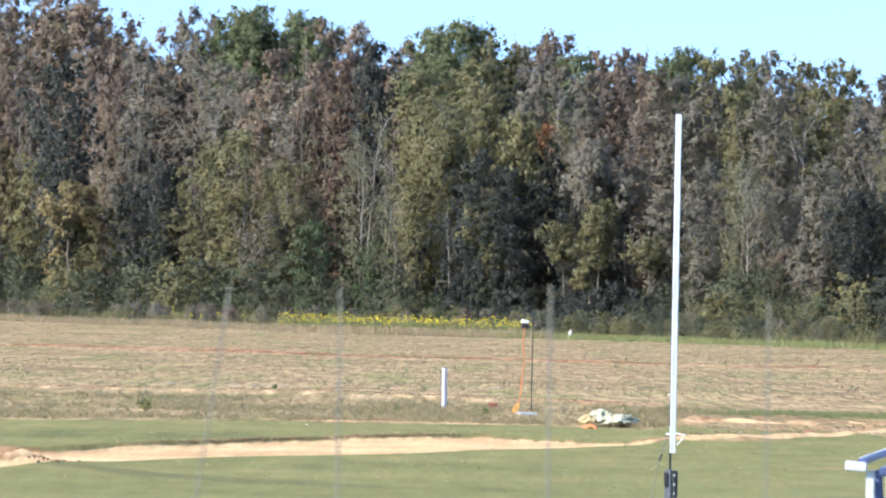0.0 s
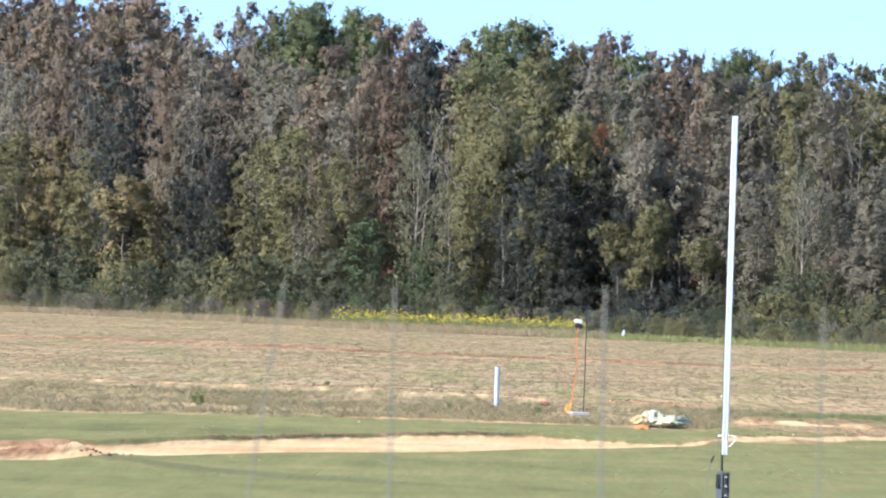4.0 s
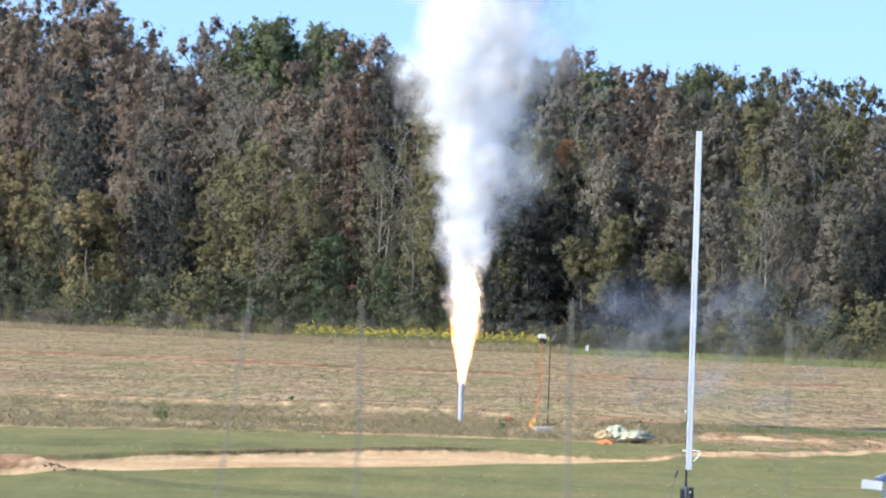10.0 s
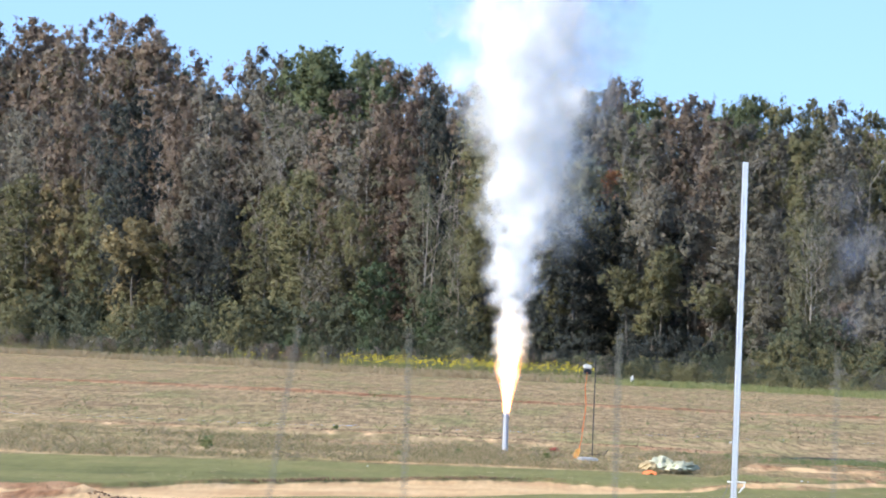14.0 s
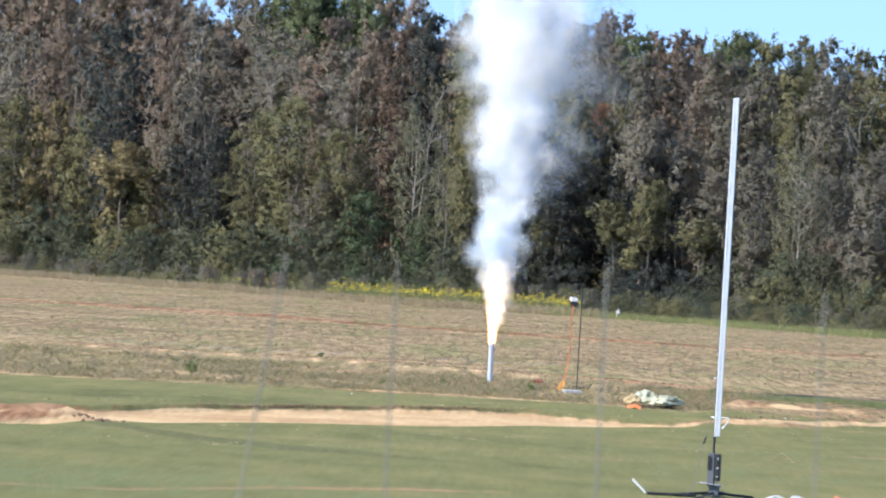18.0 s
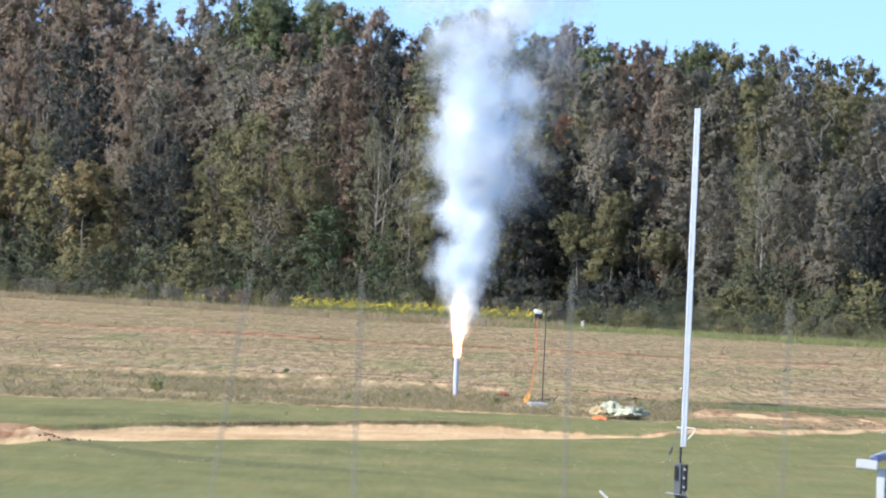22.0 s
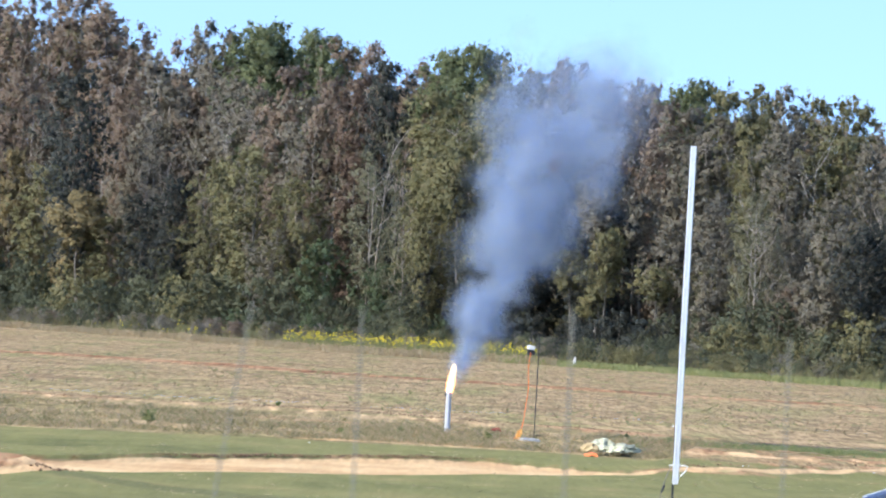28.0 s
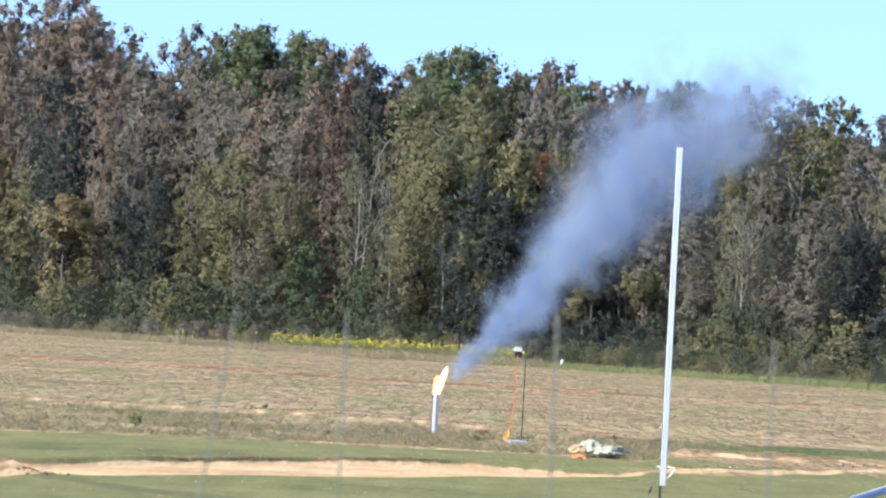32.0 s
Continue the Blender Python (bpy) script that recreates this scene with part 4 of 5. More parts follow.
def build_tube():
    ob = thing("motor_tube", (*TUBE, -0.02), "white upright tube standing in the weeds, open at its top", "tube")
    bm = bmesh.new()
    prof = [(0.036, 0.0), (0.036, 0.50), (0.0375, 0.505), (0.0375, TUBE_TOP + 0.015), (0.036, TUBE_TOP + 0.02), (0.030, TUBE_TOP + 0.02), (0.030, 0.30)]
    rings = [[bm.verts.new((q * math.cos(k * math.tau / 20), q * math.sin(k * math.tau / 20), z)) for k in range(20)] for q, z in prof]
    for ra, rb in zip(rings, rings[1:]):
        for k in range(20):
            bm.faces.new((ra[k], ra[(k + 1) % 20], rb[(k + 1) % 20], rb[k]))
    bm.faces.new(rings[-1])
    part("casing", bm, TUBE_WHITE, ob, smooth=True)
    bm = bmesh.new()
    rod(bm, (0, 0, TUBE_TOP + 0.004), (0, 0, TUBE_TOP + 0.028), 0.030, 0.026, 16)
    part("nozzle", bm, DARK_STEEL, ob, "dark nozzle ring")
    bm = bmesh.new()
    box(bm, (0.03, 0.018, 0.03), (-0.045, -0.012, TUBE_TOP - 0.035), (0, 0, 20), 0.004)
    cord(bm, curve_points([(-0.05, -0.02, TUBE_TOP - 0.04), (-0.056, -0.03, 0.3), (-0.05, -0.04, 0.02)], 10), 0.003, 5)
    part("igniter_lead", bm, CABLE, ob, "thin lead taped to the tube's side")


def build_hook():
    ob = thing("shepherd_hook", (1.205, 54.6, 0), "thin black garden crook pushed into the ground", "hook stake")
    bm = bmesh.new()
    bend = [(0, 0, -0.1), (0.004, 0, 0.6), (0.008, 0, 1.30)] + [(0.008 - 0.055 + 0.055 * math.cos(a), 0, 1.36 + 0.065 * math.sin(a)) for a in np.linspace(0, math.pi, 9)] + [(-0.103, 0, 1.33), (-0.10, 0, 1.315), (-0.085, 0, 1.31)]
    cord(bm, curve_points(bend, 46), 0.0065, 8)
    part("crook", bm, DARK_STEEL, ob, smooth=True)
    bm = bmesh.new()
    cord(bm, [(0.1, 0, 0.06), (0.1, 0, 0.075), (-0.06, 0, 0.075), (-0.06, 0, 0.0)], 0.005, 6)
    part("step_bar", bm, DARK_STEEL, ob)

    cam_box = thing("sensor_unit", (1.105, 54.6, 1.19), "small silver and grey device hanging from a crook", "sensor")
    bm = bmesh.new()
    box(bm, (0.105, 0.07, 0.055), (0, 0, 0.035), (0, 6, 12), 0.012)
    part("cap", bm, WHITE, cam_box, "silvery white top")
    bm = bmesh.new()
    box(bm, (0.098, 0.07, 0.07), (0.004, 0, -0.028), (0, 6, 12), 0.012)
    part("housing", bm, DARK_STEEL, cam_box, "dark grey body")
    bm = bmesh.new()
    cord(bm, curve_points([(0, 0, 0.06), (0.005, 0, 0.10), (0.0, 0, 0.14)], 8), 0.004, 6)
    part("hanger", bm, DARK_STEEL, cam_box)

    lead = thing("extension_cord", (1.105, 54.55, 0), "orange cord running down from the hanging device", "cord")
    bm = bmesh.new()
    cord(bm, curve_points([(0, 0, 1.15), (-0.02, 0, 0.95), (-0.005, 0, 0.70), (-0.03, 0, 0.45), (-0.05, -0.02, 0.25), (-0.10, -0.05, 0.08), (-0.16, -0.1, 0.012)], 40), 0.0055, 6)
    part("lead", bm, ORANGE, lead)
    bm = bmesh.new()
    r = random.Random(4)
    for k in range(5):
        cord(bm, curve_points([(-0.10 + 0.035 * math.cos(a) + r.gauss(0, 0.006), -0.08 + 0.03 * math.sin(a), 0.065 + 0.01 * k + 0.042 * math.sin(a + 0.6) + r.gauss(0, 0.004)) for a in np.linspace(0, math.tau, 12)], 26), 0.005, 6)
    part("coil", bm, YELLOW_CORD, lead, "loose yellow-orange coil at its end")

    slab = thing("grey_slab", (1.135, 54.4, 0.0), "small pale flat slab at the foot of the crook", "slab")
    bm = bmesh.new()
    box(bm, (0.22, 0.5, 0.035), (0, 0, 0.017), (0, 0, 8), 0.006)
    part("plate", bm, GALV, slab)


def crumpled(bm, size, at, turn, seed, crease=0.16):
    """A slumped fold of cloth: a flattened mass with ridged creases and a flat underside."""
    made = bmesh.ops.create_icosphere(bm, subdivisions=4, radius=1.0)["verts"]
    m = pose(*at, 0, 0, turn) @ Matrix.Diagonal((*size, 1))
    off = Vector((seed * 3.1, seed * 1.7, 0))
    for v in made:
        p = v.co.copy()
        ridge = 1 - 2 * abs(noise.noise(p * 1.5 + off)) - 0.8 * abs(noise.noise(p * 3.4 - off))
        p *= 1 + crease * 2.0 * (ridge - 0.35)
        p.z = max(p.z, -0.12)
        v.co = m @ p


def build_cloth():
    ob = thing("cloth_heap", (2.02, 50.3, 0.0), "crumpled pale green cloth lying in a heap", "cloth")
    for k, (size, at, turn) in enumerate((((0.145, 0.22, 0.10), (-0.05, 0.22, 0.08), 10), ((0.185, 0.24, 0.065), (-0.05, -0.10, 0.05), -8), ((0.12, 0.18, 0.075), (0.09, -0.28, 0.05), 25), ((0.17, 0.26, 0.085), (0.21, 0.16, 0.055), -14))):
        bm = bmesh.new()
        crumpled(bm, size, at, turn, 3 + k, 0.20)
        part("fold", bm, TARP, ob)

    sack = thing("sack", (1.80, 50.1, 0.0), "brown sack slumped beside the cloth", "sack")
    bm = bmesh.new()
    crumpled(bm, (0.105, 0.18, 0.085), (0, 0, 0.05), 15, 11, 0.14)
    part("bag", bm, SACK, sack)

    rag = thing("orange_rag", (1.78, 49.3, 0.0), "bright orange rag lying on the grass", "rag")
    bm = bmesh.new()
    n, m = 22, 12
    grid = [[bm.verts.new((x, y, 0.008 + max(0, 0.035 * math.exp(-(x / 0.09) ** 2 - (y / 0.2) ** 2) + 0.012 * math.sin(52 * x + 21 * y)))) for x in np.linspace(-0.08, 0.08, n)] for y in np.linspace(-0.25, 0.25, m)]
    for j in range(m - 1):
        for i in range(n - 1):
            bm.faces.new((grid[j][i], grid[j][i + 1], grid[j + 1][i + 1], grid[j + 1][i]))
    part("fabric", bm, ORANGE, rag, smooth=True)


def build_red_rag():
    ob = thing("red_rag", (0.74, 57.3, 0.0), "small dark red rag crumpled in the weeds", "rag")
    bm = bmesh.new()
    crumpled(bm, (0.06, 0.10, 0.04), (0, 0, 0.035), 20, 17, 0.18)
    part("fabric", bm, RED_CLOTH, ob)


def build_marker():
    ob = thing("marker_post", (4.72, 154.4, 0), "short white marker post at the field's far edge", "marker post")
    bm = bmesh.new()
    box(bm, (0.10, 0.10, 0.30), (0, 0, 0.15), (0, 0, 20), 0.015)
    part("post", bm, WHITE, ob)
    bm = bmesh.new()
    box(bm, (0.07, 0.07, 0.08), (0.02, 0, 0.325), (10, 0, 20), 0.02)
    part("cap", bm, WHITE, ob)


def build_weed_plant(x, y, tall, seed, colour="n"):
    r = np.random.RandomState(seed)
    ob = thing("weed_plant", (x, y, 0), "small leafy green weed growing in the rough strip", "weed", "leafy weeds in the rough strip")
    bm = bmesh.new()
    leaves = []
    for k in range(7):
        a = r.uniform(0, math.tau)
        tip = Vector((math.cos(a) * tall * 0.5 * r.uniform(0.2, 1), math.sin(a) * tall * 0.5, tall * r.uniform(0.55, 1.0)))
        rod(bm, (0, 0, 0), tip, 0.006, 0.002, 5)
        leaves += [tip * r.uniform(0.35, 1.05) for _ in range(11)]
    part("stems", bm, STALK, ob)
    c = np.array([tuple(v) for v in leaves]) + r.normal(0, tall * 0.09, (len(leaves), 3))
    u = r.normal(0, 1, c.shape) * 0.022
    w = r.normal(0, 1, c.shape) * 0.013
    v = np.stack([c - u, c + w, c + u, c - w], 1).reshape(-1, 3)
    v[:, 2] = np.clip(v[:, 2], 0.004, None)
    i = np.arange(len(c)) * 4
    raw("leaves", v.tolist(), np.stack([i, i + 1, i + 2, i + 3], 1).tolist(), WEED_LEAF, ob)


def build_litter():
    """Pale stalks and scraps lying on the bare soil and the grass."""
    r = random.Random(3)
    for x, y, size in ((3.45, 47.4, 0.010), (3.52, 47.5, 0.008), (-1.55, 48.6, 0.008), (5.0, 47.9, 0.008), (3.3, 70.0, 0.016)):
        ob = thing("paper_scrap", (x, y, float(height(x, y))), "small crumpled white scrap lying on the ground", "scrap", "scraps on the ground")
        bm = bmesh.new()
        bmesh.ops.create_icosphere(bm, subdivisions=2, radius=size, matrix=pose(0, 0, size * 0.5) @ Matrix.Diagonal((1.5, 1.2, 0.7, 1)))
        for v in bm.verts:
            v.co *= 1 + 0.2 * math.sin(160 * v.co.x + 90 * v.co.y)
        part("scrap", bm, BOARD, ob)
    for x, y, length, turn in ((3.9, 52.6, 0.75, 4), (4.6, 52.0, 0.6, -3), (3.2, 52.9, 0.4, 8), (5.0, 51.2, 0.5, 2)):
        ob = thing("dry_stalk", (x, y, float(height(x, y))), "long pale dry stalk lying on the soil", "stalk", "dry stalks on the soil", turn)
        bm = bmesh.new()
        cord(bm, curve_points([(-length / 2, 0, 0.02), (0, 0.06, 0.045 + 0.01 * r.random()), (length / 2, 0, 0.02)], 10), 0.006, 5)
        part("stalk", bm, STRAW, ob)


build_litter()
build_tube()
build_hook()
build_cloth()
build_red_rag()
build_marker()
build_weed_plant(-3.78, 53.2, 0.22, 1)
for k, (wx, wy, wt) in enumerate(((-2.66, 66.5, 0.10), (0.6, 54.3, 0.12), (-0.55, 54.8, 0.11), (3.05, 56.0, 0.15), (4.0, 55.0, 0.12), (4.4, 55.6, 0.14), (5.0, 55.2, 0.11), (-1.3, 53.0, 0.10), (2.55, 57.3, 0.12))):
    build_weed_plant(wx, wy, wt * 0.62, 10 + k, "n" if k % 2 else "s")


def build_flowers():
    """Yellow flower heads on stalks in a long patch before the wood."""
    r = np.random.RandomState(12)
    n = 800
    x = np.concatenate([r.uniform(-6.8, 3.4, n), r.normal(-11.8, 0.7, 22), r.normal(-27, 1.5, 20), r.normal(-15.5, 0.8, 9), r.uniform(-10, -6, 14)])
    y = line(FIELD_FAR, x) + r.uniform(1.0, 8.0, len(x))
    h = 0.46 + 0.018 * (y - line(FIELD_FAR, x)) + r.normal(0, 0.10, len(x))
    z0 = height(x, y)
    v, f = [], []
    for px, py, pz, ph in zip(x, y, z0, h):
        c = Vector((px, py, pz + ph))
        tilt = Euler((r.uniform(0.4, 1.3), r.normal(0, 0.5), r.normal(0, 0.6))).to_matrix()
        rad = r.uniform(0.02, 0.042)
        b = len(v)
        v.append(tuple(c + tilt @ Vector((0, 0, 0.012))))
        for k in range(8):
            q = rad if k % 2 else rad * 0.62
            v.append(tuple(c + tilt @ Vector((q * math.cos(k * math.tau / 8), q * math.sin(k * math.tau / 8), 0))))
        f += [(b, b + 1 + k, b + 1 + (k + 1) % 8) for k in range(8)]
    tagged(raw("yellow_flowers", v, f, PETAL), "bright yellow flower heads in a long patch", "flowers", kind="stuff")
    i = np.arange(len(x)) * 4
    sv = np.stack([np.stack([x - 0.012, y, z0], 1), np.stack([x + 0.012, y, z0], 1), np.stack([x + 0.008, y + 0.02, z0 + h], 1), np.stack([x - 0.008, y + 0.02, z0 + h], 1)], 1).reshape(-1, 3)
    tagged(raw("flower_stalks", sv.tolist(), np.stack([i, i + 1, i + 2, i + 3], 1).tolist(), STALK), "thin green flower stalks", "flowers", kind="stuff")


build_flowers()


def build_clods():
    """Dark clods of turned soil along the track's cut edge, on the heap and in the bare patch."""
    r = np.random.RandomState(8)
    x = np.concatenate([r.uniform(-3.6, 0.9, 1300), r.normal(-3.45, 0.13, 50), r.normal(-4.1, 0.4, 120), r.uniform(2.6, 5.6, 120), r.uniform(-6.5, 3.0, 420)])
    y = np.concatenate([line(TRACK_FAR, x[:1300]) + r.normal(0.10, 0.03, 1300), r.normal(37.4, 0.3, 50), r.normal(37.8, 0.8, 120), line(BARE_NEAR, x[1470:1590]) + r.uniform(0.8, 3.0, 120), line(PALE_FURROW, x[1590:]) + r.normal(0.7, 0.7, 420)])
    s = np.concatenate([r.uniform(0.004, 0.010, 1300) * (0.25 + step(-0.8, 0.3, waves(x[:1300], x[:1300] * 0, 3.0, 2))), r.uniform(0.008, 0.018, 50), r.uniform(0.002, 0.008, 120), r.uniform(0.006, 0.016, 120), r.uniform(0.005, 0.015, 420)])
    v, f = [], []
    for px, py, q, pz in zip(x, y, s, height(x, y)):
        b = len(v)
        o = [(1, 0, 0), (-1, 0, 0), (0, 1, 0), (0, -1, 0), (0, 0, 1), (0, 0, -1)]
        v += [(px + q * a * r.uniform(0.7, 1.6), py + q * c * r.uniform(0.8, 1.4), pz + 0.4 * q + q * d * r.uniform(0.6, 1.1)) for a, c, d in o]
        f += [(b + i, b + j, b + k) for i, j, k in ((0, 2, 4), (2, 1, 4), (1, 3, 4), (3, 0, 4), (2, 0, 5), (1, 2, 5), (3, 1, 5), (0, 3, 5))]
    tagged(raw("soil_clods", v, f, DARK_SOIL), "dark clods of turned soil along the track's edge", "soil clods", kind="stuff")


DARK_SOIL = leafy("dark_soil", [(0.09, 0.062, 0.044), (0.15, 0.10, 0.066), (0.23, 0.15, 0.095), (0.32, 0.21, 0.13)], 0.0, 0.95)
build_clods()

# ---------------------------------------------------------------- the launch rail and its stand
RAIL = (1.714, 30.0)


def build_rail():
    ob = thing("launch_rail", (*RAIL, 0), "tall bright aluminium launch rail on a low dark steel stand", "launch rail", turn=-14)
    half, lip, slot, deep = 0.019, 0.003, 0.0055, 0.010
    q = []
    for k in range(4):
        turn = Matrix.Rotation(k * math.pi / 2, 2)
        q += [turn @ Vector(p) for p in ((half, -half), (half, -slot), (half - lip, -slot), (half - lip, -deep), (half - deep - lip, -slot), (half - deep - lip, slot), (half - lip, deep), (half - lip, slot), (half, slot))]
    bm = bmesh.new()
    lo = [bm.verts.new((p.x, p.y, 0.44)) for p in q]
    hi = [bm.verts.new((p.x + 0.004, p.y, 2.89)) for p in q]
    n = len(q)
    for k in range(n):
        bm.faces.new((lo[k], lo[(k + 1) % n], hi[(k + 1) % n], hi[k]))
    bm.faces.new(hi)
    bm.faces.new(lo[::-1])
    part("rail", bm, ALU, ob)
    bm = bmesh.new()
    rod(bm, (-0.022, 0.018, 0.10), (-0.018, 0.020, 2.0), 0.009, 0.009, 10)
    part("support_rod", bm, DARK_STEEL, ob, "dark steel rod behind the rail")
    bm = bmesh.new()
    cord(bm, [(0.02, -0.01, 0.58), (0.085, -0.01, 0.575), (0.075, -0.01, 0.545), (0.035, -0.01, 0.50)], 0.006, 6)
    cord(bm, [(-0.015, -0.01, 0.575), (-0.05, -0.01, 0.578)], 0.006, 6)
    part("stop_clip", bm, WHITE, ob, "white wire clip at the rail's foot")
    bm = bmesh.new()
    box(bm, (0.012, 0.02, 0.012), (-0.036, 0, 0.86), (0, 0, 0), 0.002)
    part("small_clip", bm, WHITE, ob)
    bm = bmesh.new()
    box(bm, (0.052, 0.05, 0.24), (-0.022, -0.03, 0.20), (0, 0, 0), 0.006)
    part("hinge_plate", bm, GREY_BOX, ob)
    bm = bmesh.new()
    box(bm, (0.030, 0.06, 0.20), (0.028, -0.03, 0.215), (0, 0, 0), 0.007)
    clamp = part("clamp", bm, DARK_STEEL, ob)
    for z in (0.15, 0.215, 0.28):
        bm = bmesh.new()
        rod(bm, (0.028, -0.060, z), (0.028, -0.07, z), 0.008, None, 6)
        part("bolt", bm, GALV, clamp)
    bm = bmesh.new()
    box(bm, (0.026, 0.012, 0.10), (-0.034, -0.06, 0.25), (0, 0, 0), 0.003)
    part("latch", bm, DARK_STEEL, ob)
    bm = bmesh.new()
    box(bm, (0.07, 0.07, 0.10), (0, 0, 0.05), (0, 0, 0), 0.006)
    part("socket", bm, GREY_BOX, ob)
    for k, a in enumerate((14, 100, 194, 265)):
        bm = bmesh.new()
        ca, sa = math.cos(radians(a)), math.sin(radians(a))
        rod(bm, (0.03 * ca, 0.03 * sa, 0.030), (0.27 * ca, 0.60 * sa, 0.010), 0.011, 0.009, 6)
        part("leg", bm, DARK_STEEL, ob)
    bm = bmesh.new()
    box(bm, (0.16, 0.12, 0.004), (-0.03, -0.02, 0.097), (0, 4, 0), 0.001)
    part("blast_plate", bm, GALV, ob, "small pale bent plate")

    lead = thing("launch_lead", (*RAIL, 0), "grey lead hanging from the rail to the grass", "cable")
    bm = bmesh.new()
    cord(bm, curve_points([(-0.04, -0.02, 0.57), (-0.09, -0.03, 0.42), (-0.13, -0.05, 0.22), (-0.16, -0.08, 0.08), (-0.22, -0.12, 0.012), (-0.34, -0.2, 0.008)], 34), 0.0035, 6)
    part("cable", bm, CABLE, lead)
    bm = bmesh.new()
    cord(bm, curve_points([(-0.08, -0.03, 0.43), (-0.10, -0.035, 0.38)], 5), 0.008, 6)
    part("clip", bm, DARK_STEEL, lead)

    strip = thing("white_strip", (1.18, 29.9, 0), "white strip of sheet standing up from the grass", "strip")
    bm = bmesh.new()
    cord(bm, curve_points([(-0.06, 0, 0.10), (0.0, 0, 0.045), (0.045, 0.0, 0.008), (0.10, 0.0, 0.006)], 14), 0.009, 5)
    part("sheet", bm, WHITE, strip)
    stripe = thing("dark_bar", (1.33, 29.8, 0), "thin dark bar lying on the grass", "bar")
    bm = bmesh.new()
    rod(bm, (-0.11, 0, 0.012), (0.25, 0.05, 0.012), 0.011, None, 6)
    part("bar", bm, DARK_STEEL, stripe)

    foil = thing("foil_scrap", (2.20, 29.6, 0), "crumpled pale foil lying on the grass", "scrap")
    bm = bmesh.new()
    cord(bm, curve_points([(-0.17, 0, 0.01), (-0.06, 0, 0.05), (0.02, 0, 0.02)], 12), 0.010, 5)
    bmesh.ops.create_icosphere(bm, subdivisions=2, radius=0.045, matrix=pose(0.09, 0, 0.03) @ Matrix.Diagonal((1.4, 1.2, 0.7, 1)))
    for v in bm.verts:
        v.co += Vector((math.sin(90 * v.co.z), math.sin(80 * v.co.x), math.sin(70 * v.co.y))) * 0.006
    part("foil", bm, FOIL, foil)

    ext = thing("extension_cord", (2.55, 29.5, 0), "orange extension cord lying loosely on the grass", "cord")
    bm = bmesh.new()
    cord(bm, curve_points([(-0.16, 0, 0.01), (-0.04, 0.05, 0.01), (0.04, 0.1, 0.012), (0.10, 0.3, 0.03), (0.04, 0.5, 0.05), (0.09, 0.2, 0.03), (0.16, 0.1, 0.012), (0.24, 0.35, 0.02), (0.38, 0.5, 0.025), (0.47, 0.4, 0.012), (0.30, 0.1, 0.01), (0.12, 0.05, 0.01)], 80), 0.008, 6)
    part("lead", bm, ORANGE, ext)


def build_sawhorse():
    """The near end of a long stand of boards: a pale end board, blue beams running away from it, legs."""
    ob = thing("trestle", (2.045, 20.0, 0), "trestle of white boards with blue painted beams", "trestle", turn=-11.5)
    for name, size, at, turn, mat in (
            ("end_board", (0.105, 0.040, 0.045), (0.0, 0.0, 0.762), (0, 4, 0), BOARD),
            ("top_beam", (0.045, 2.5, 0.024), (0.032, 1.25, 0.786), (0, 0, 0), BLUE_PAINT),
            ("top_strip", (0.022, 2.4, 0.006), (0.020, 1.22, 0.801), (0, 0, 0), BOARD),
            ("lower_beam", (0.032, 2.3, 0.028), (0.125, 1.17, 0.742), (0, 0, 0), BLUE_PAINT),
("cross_board", (0.14, 0.026, 0.02), (0.12, 0.05, 0.722), (0, 0, 0), BLUE_PAINT)):
        bm = bmesh.new()
        box(bm, size, at, turn, 0.004)
        part(name, bm, mat, ob)
    for x, y, lean, mat in ((0.068, 0.03, 0, BOARD), (0.118, 0.12, -4, BLUE_PAINT), (0.165, 0.03, 0, BOARD), (0.075, 2.3, 0, BOARD), (0.21, 2.3, 0, BOARD)):
        bm = bmesh.new()
        box(bm, (0.042, 0.035, 0.74), (x, y, 0.37), (0, lean, 0), 0.004)
        part("leg", bm, mat, ob)


build_rail()
build_sawhorse()


# ---------------------------------------------------------------- stakes close to the camera
def build_stakes():
    for x0, x1, top, thick in ((-0.305, -0.262, 1.552, 0.0016), (-0.101, -0.101, 1.553, 0.0017), (0.204, 0.203, 1.562, 0.0019), (0.519, 0.519, 1.540, 0.0015)):
        ob = thing("fence_stake", (x0, 6.0, 0), "thin grey metal fence stake", "stake", "row of thin stakes")
        bm = bmesh.new()
        lean = (x1 - x0) / (top - 1.25)
        foot = -lean * 1.25
        rod(bm, (foot, 0, 0), (x1 - x0, 0, top), thick, thick, 8)
        part("stake", bm, STAKE, ob)
        bm = bmesh.new()
        rod(bm, (x1 - x0, 0, top), (x1 - x0, 0, top + 0.006), thick * 1.3, thick, 8)
        part("cap", bm, STAKE, ob)


build_stakes()


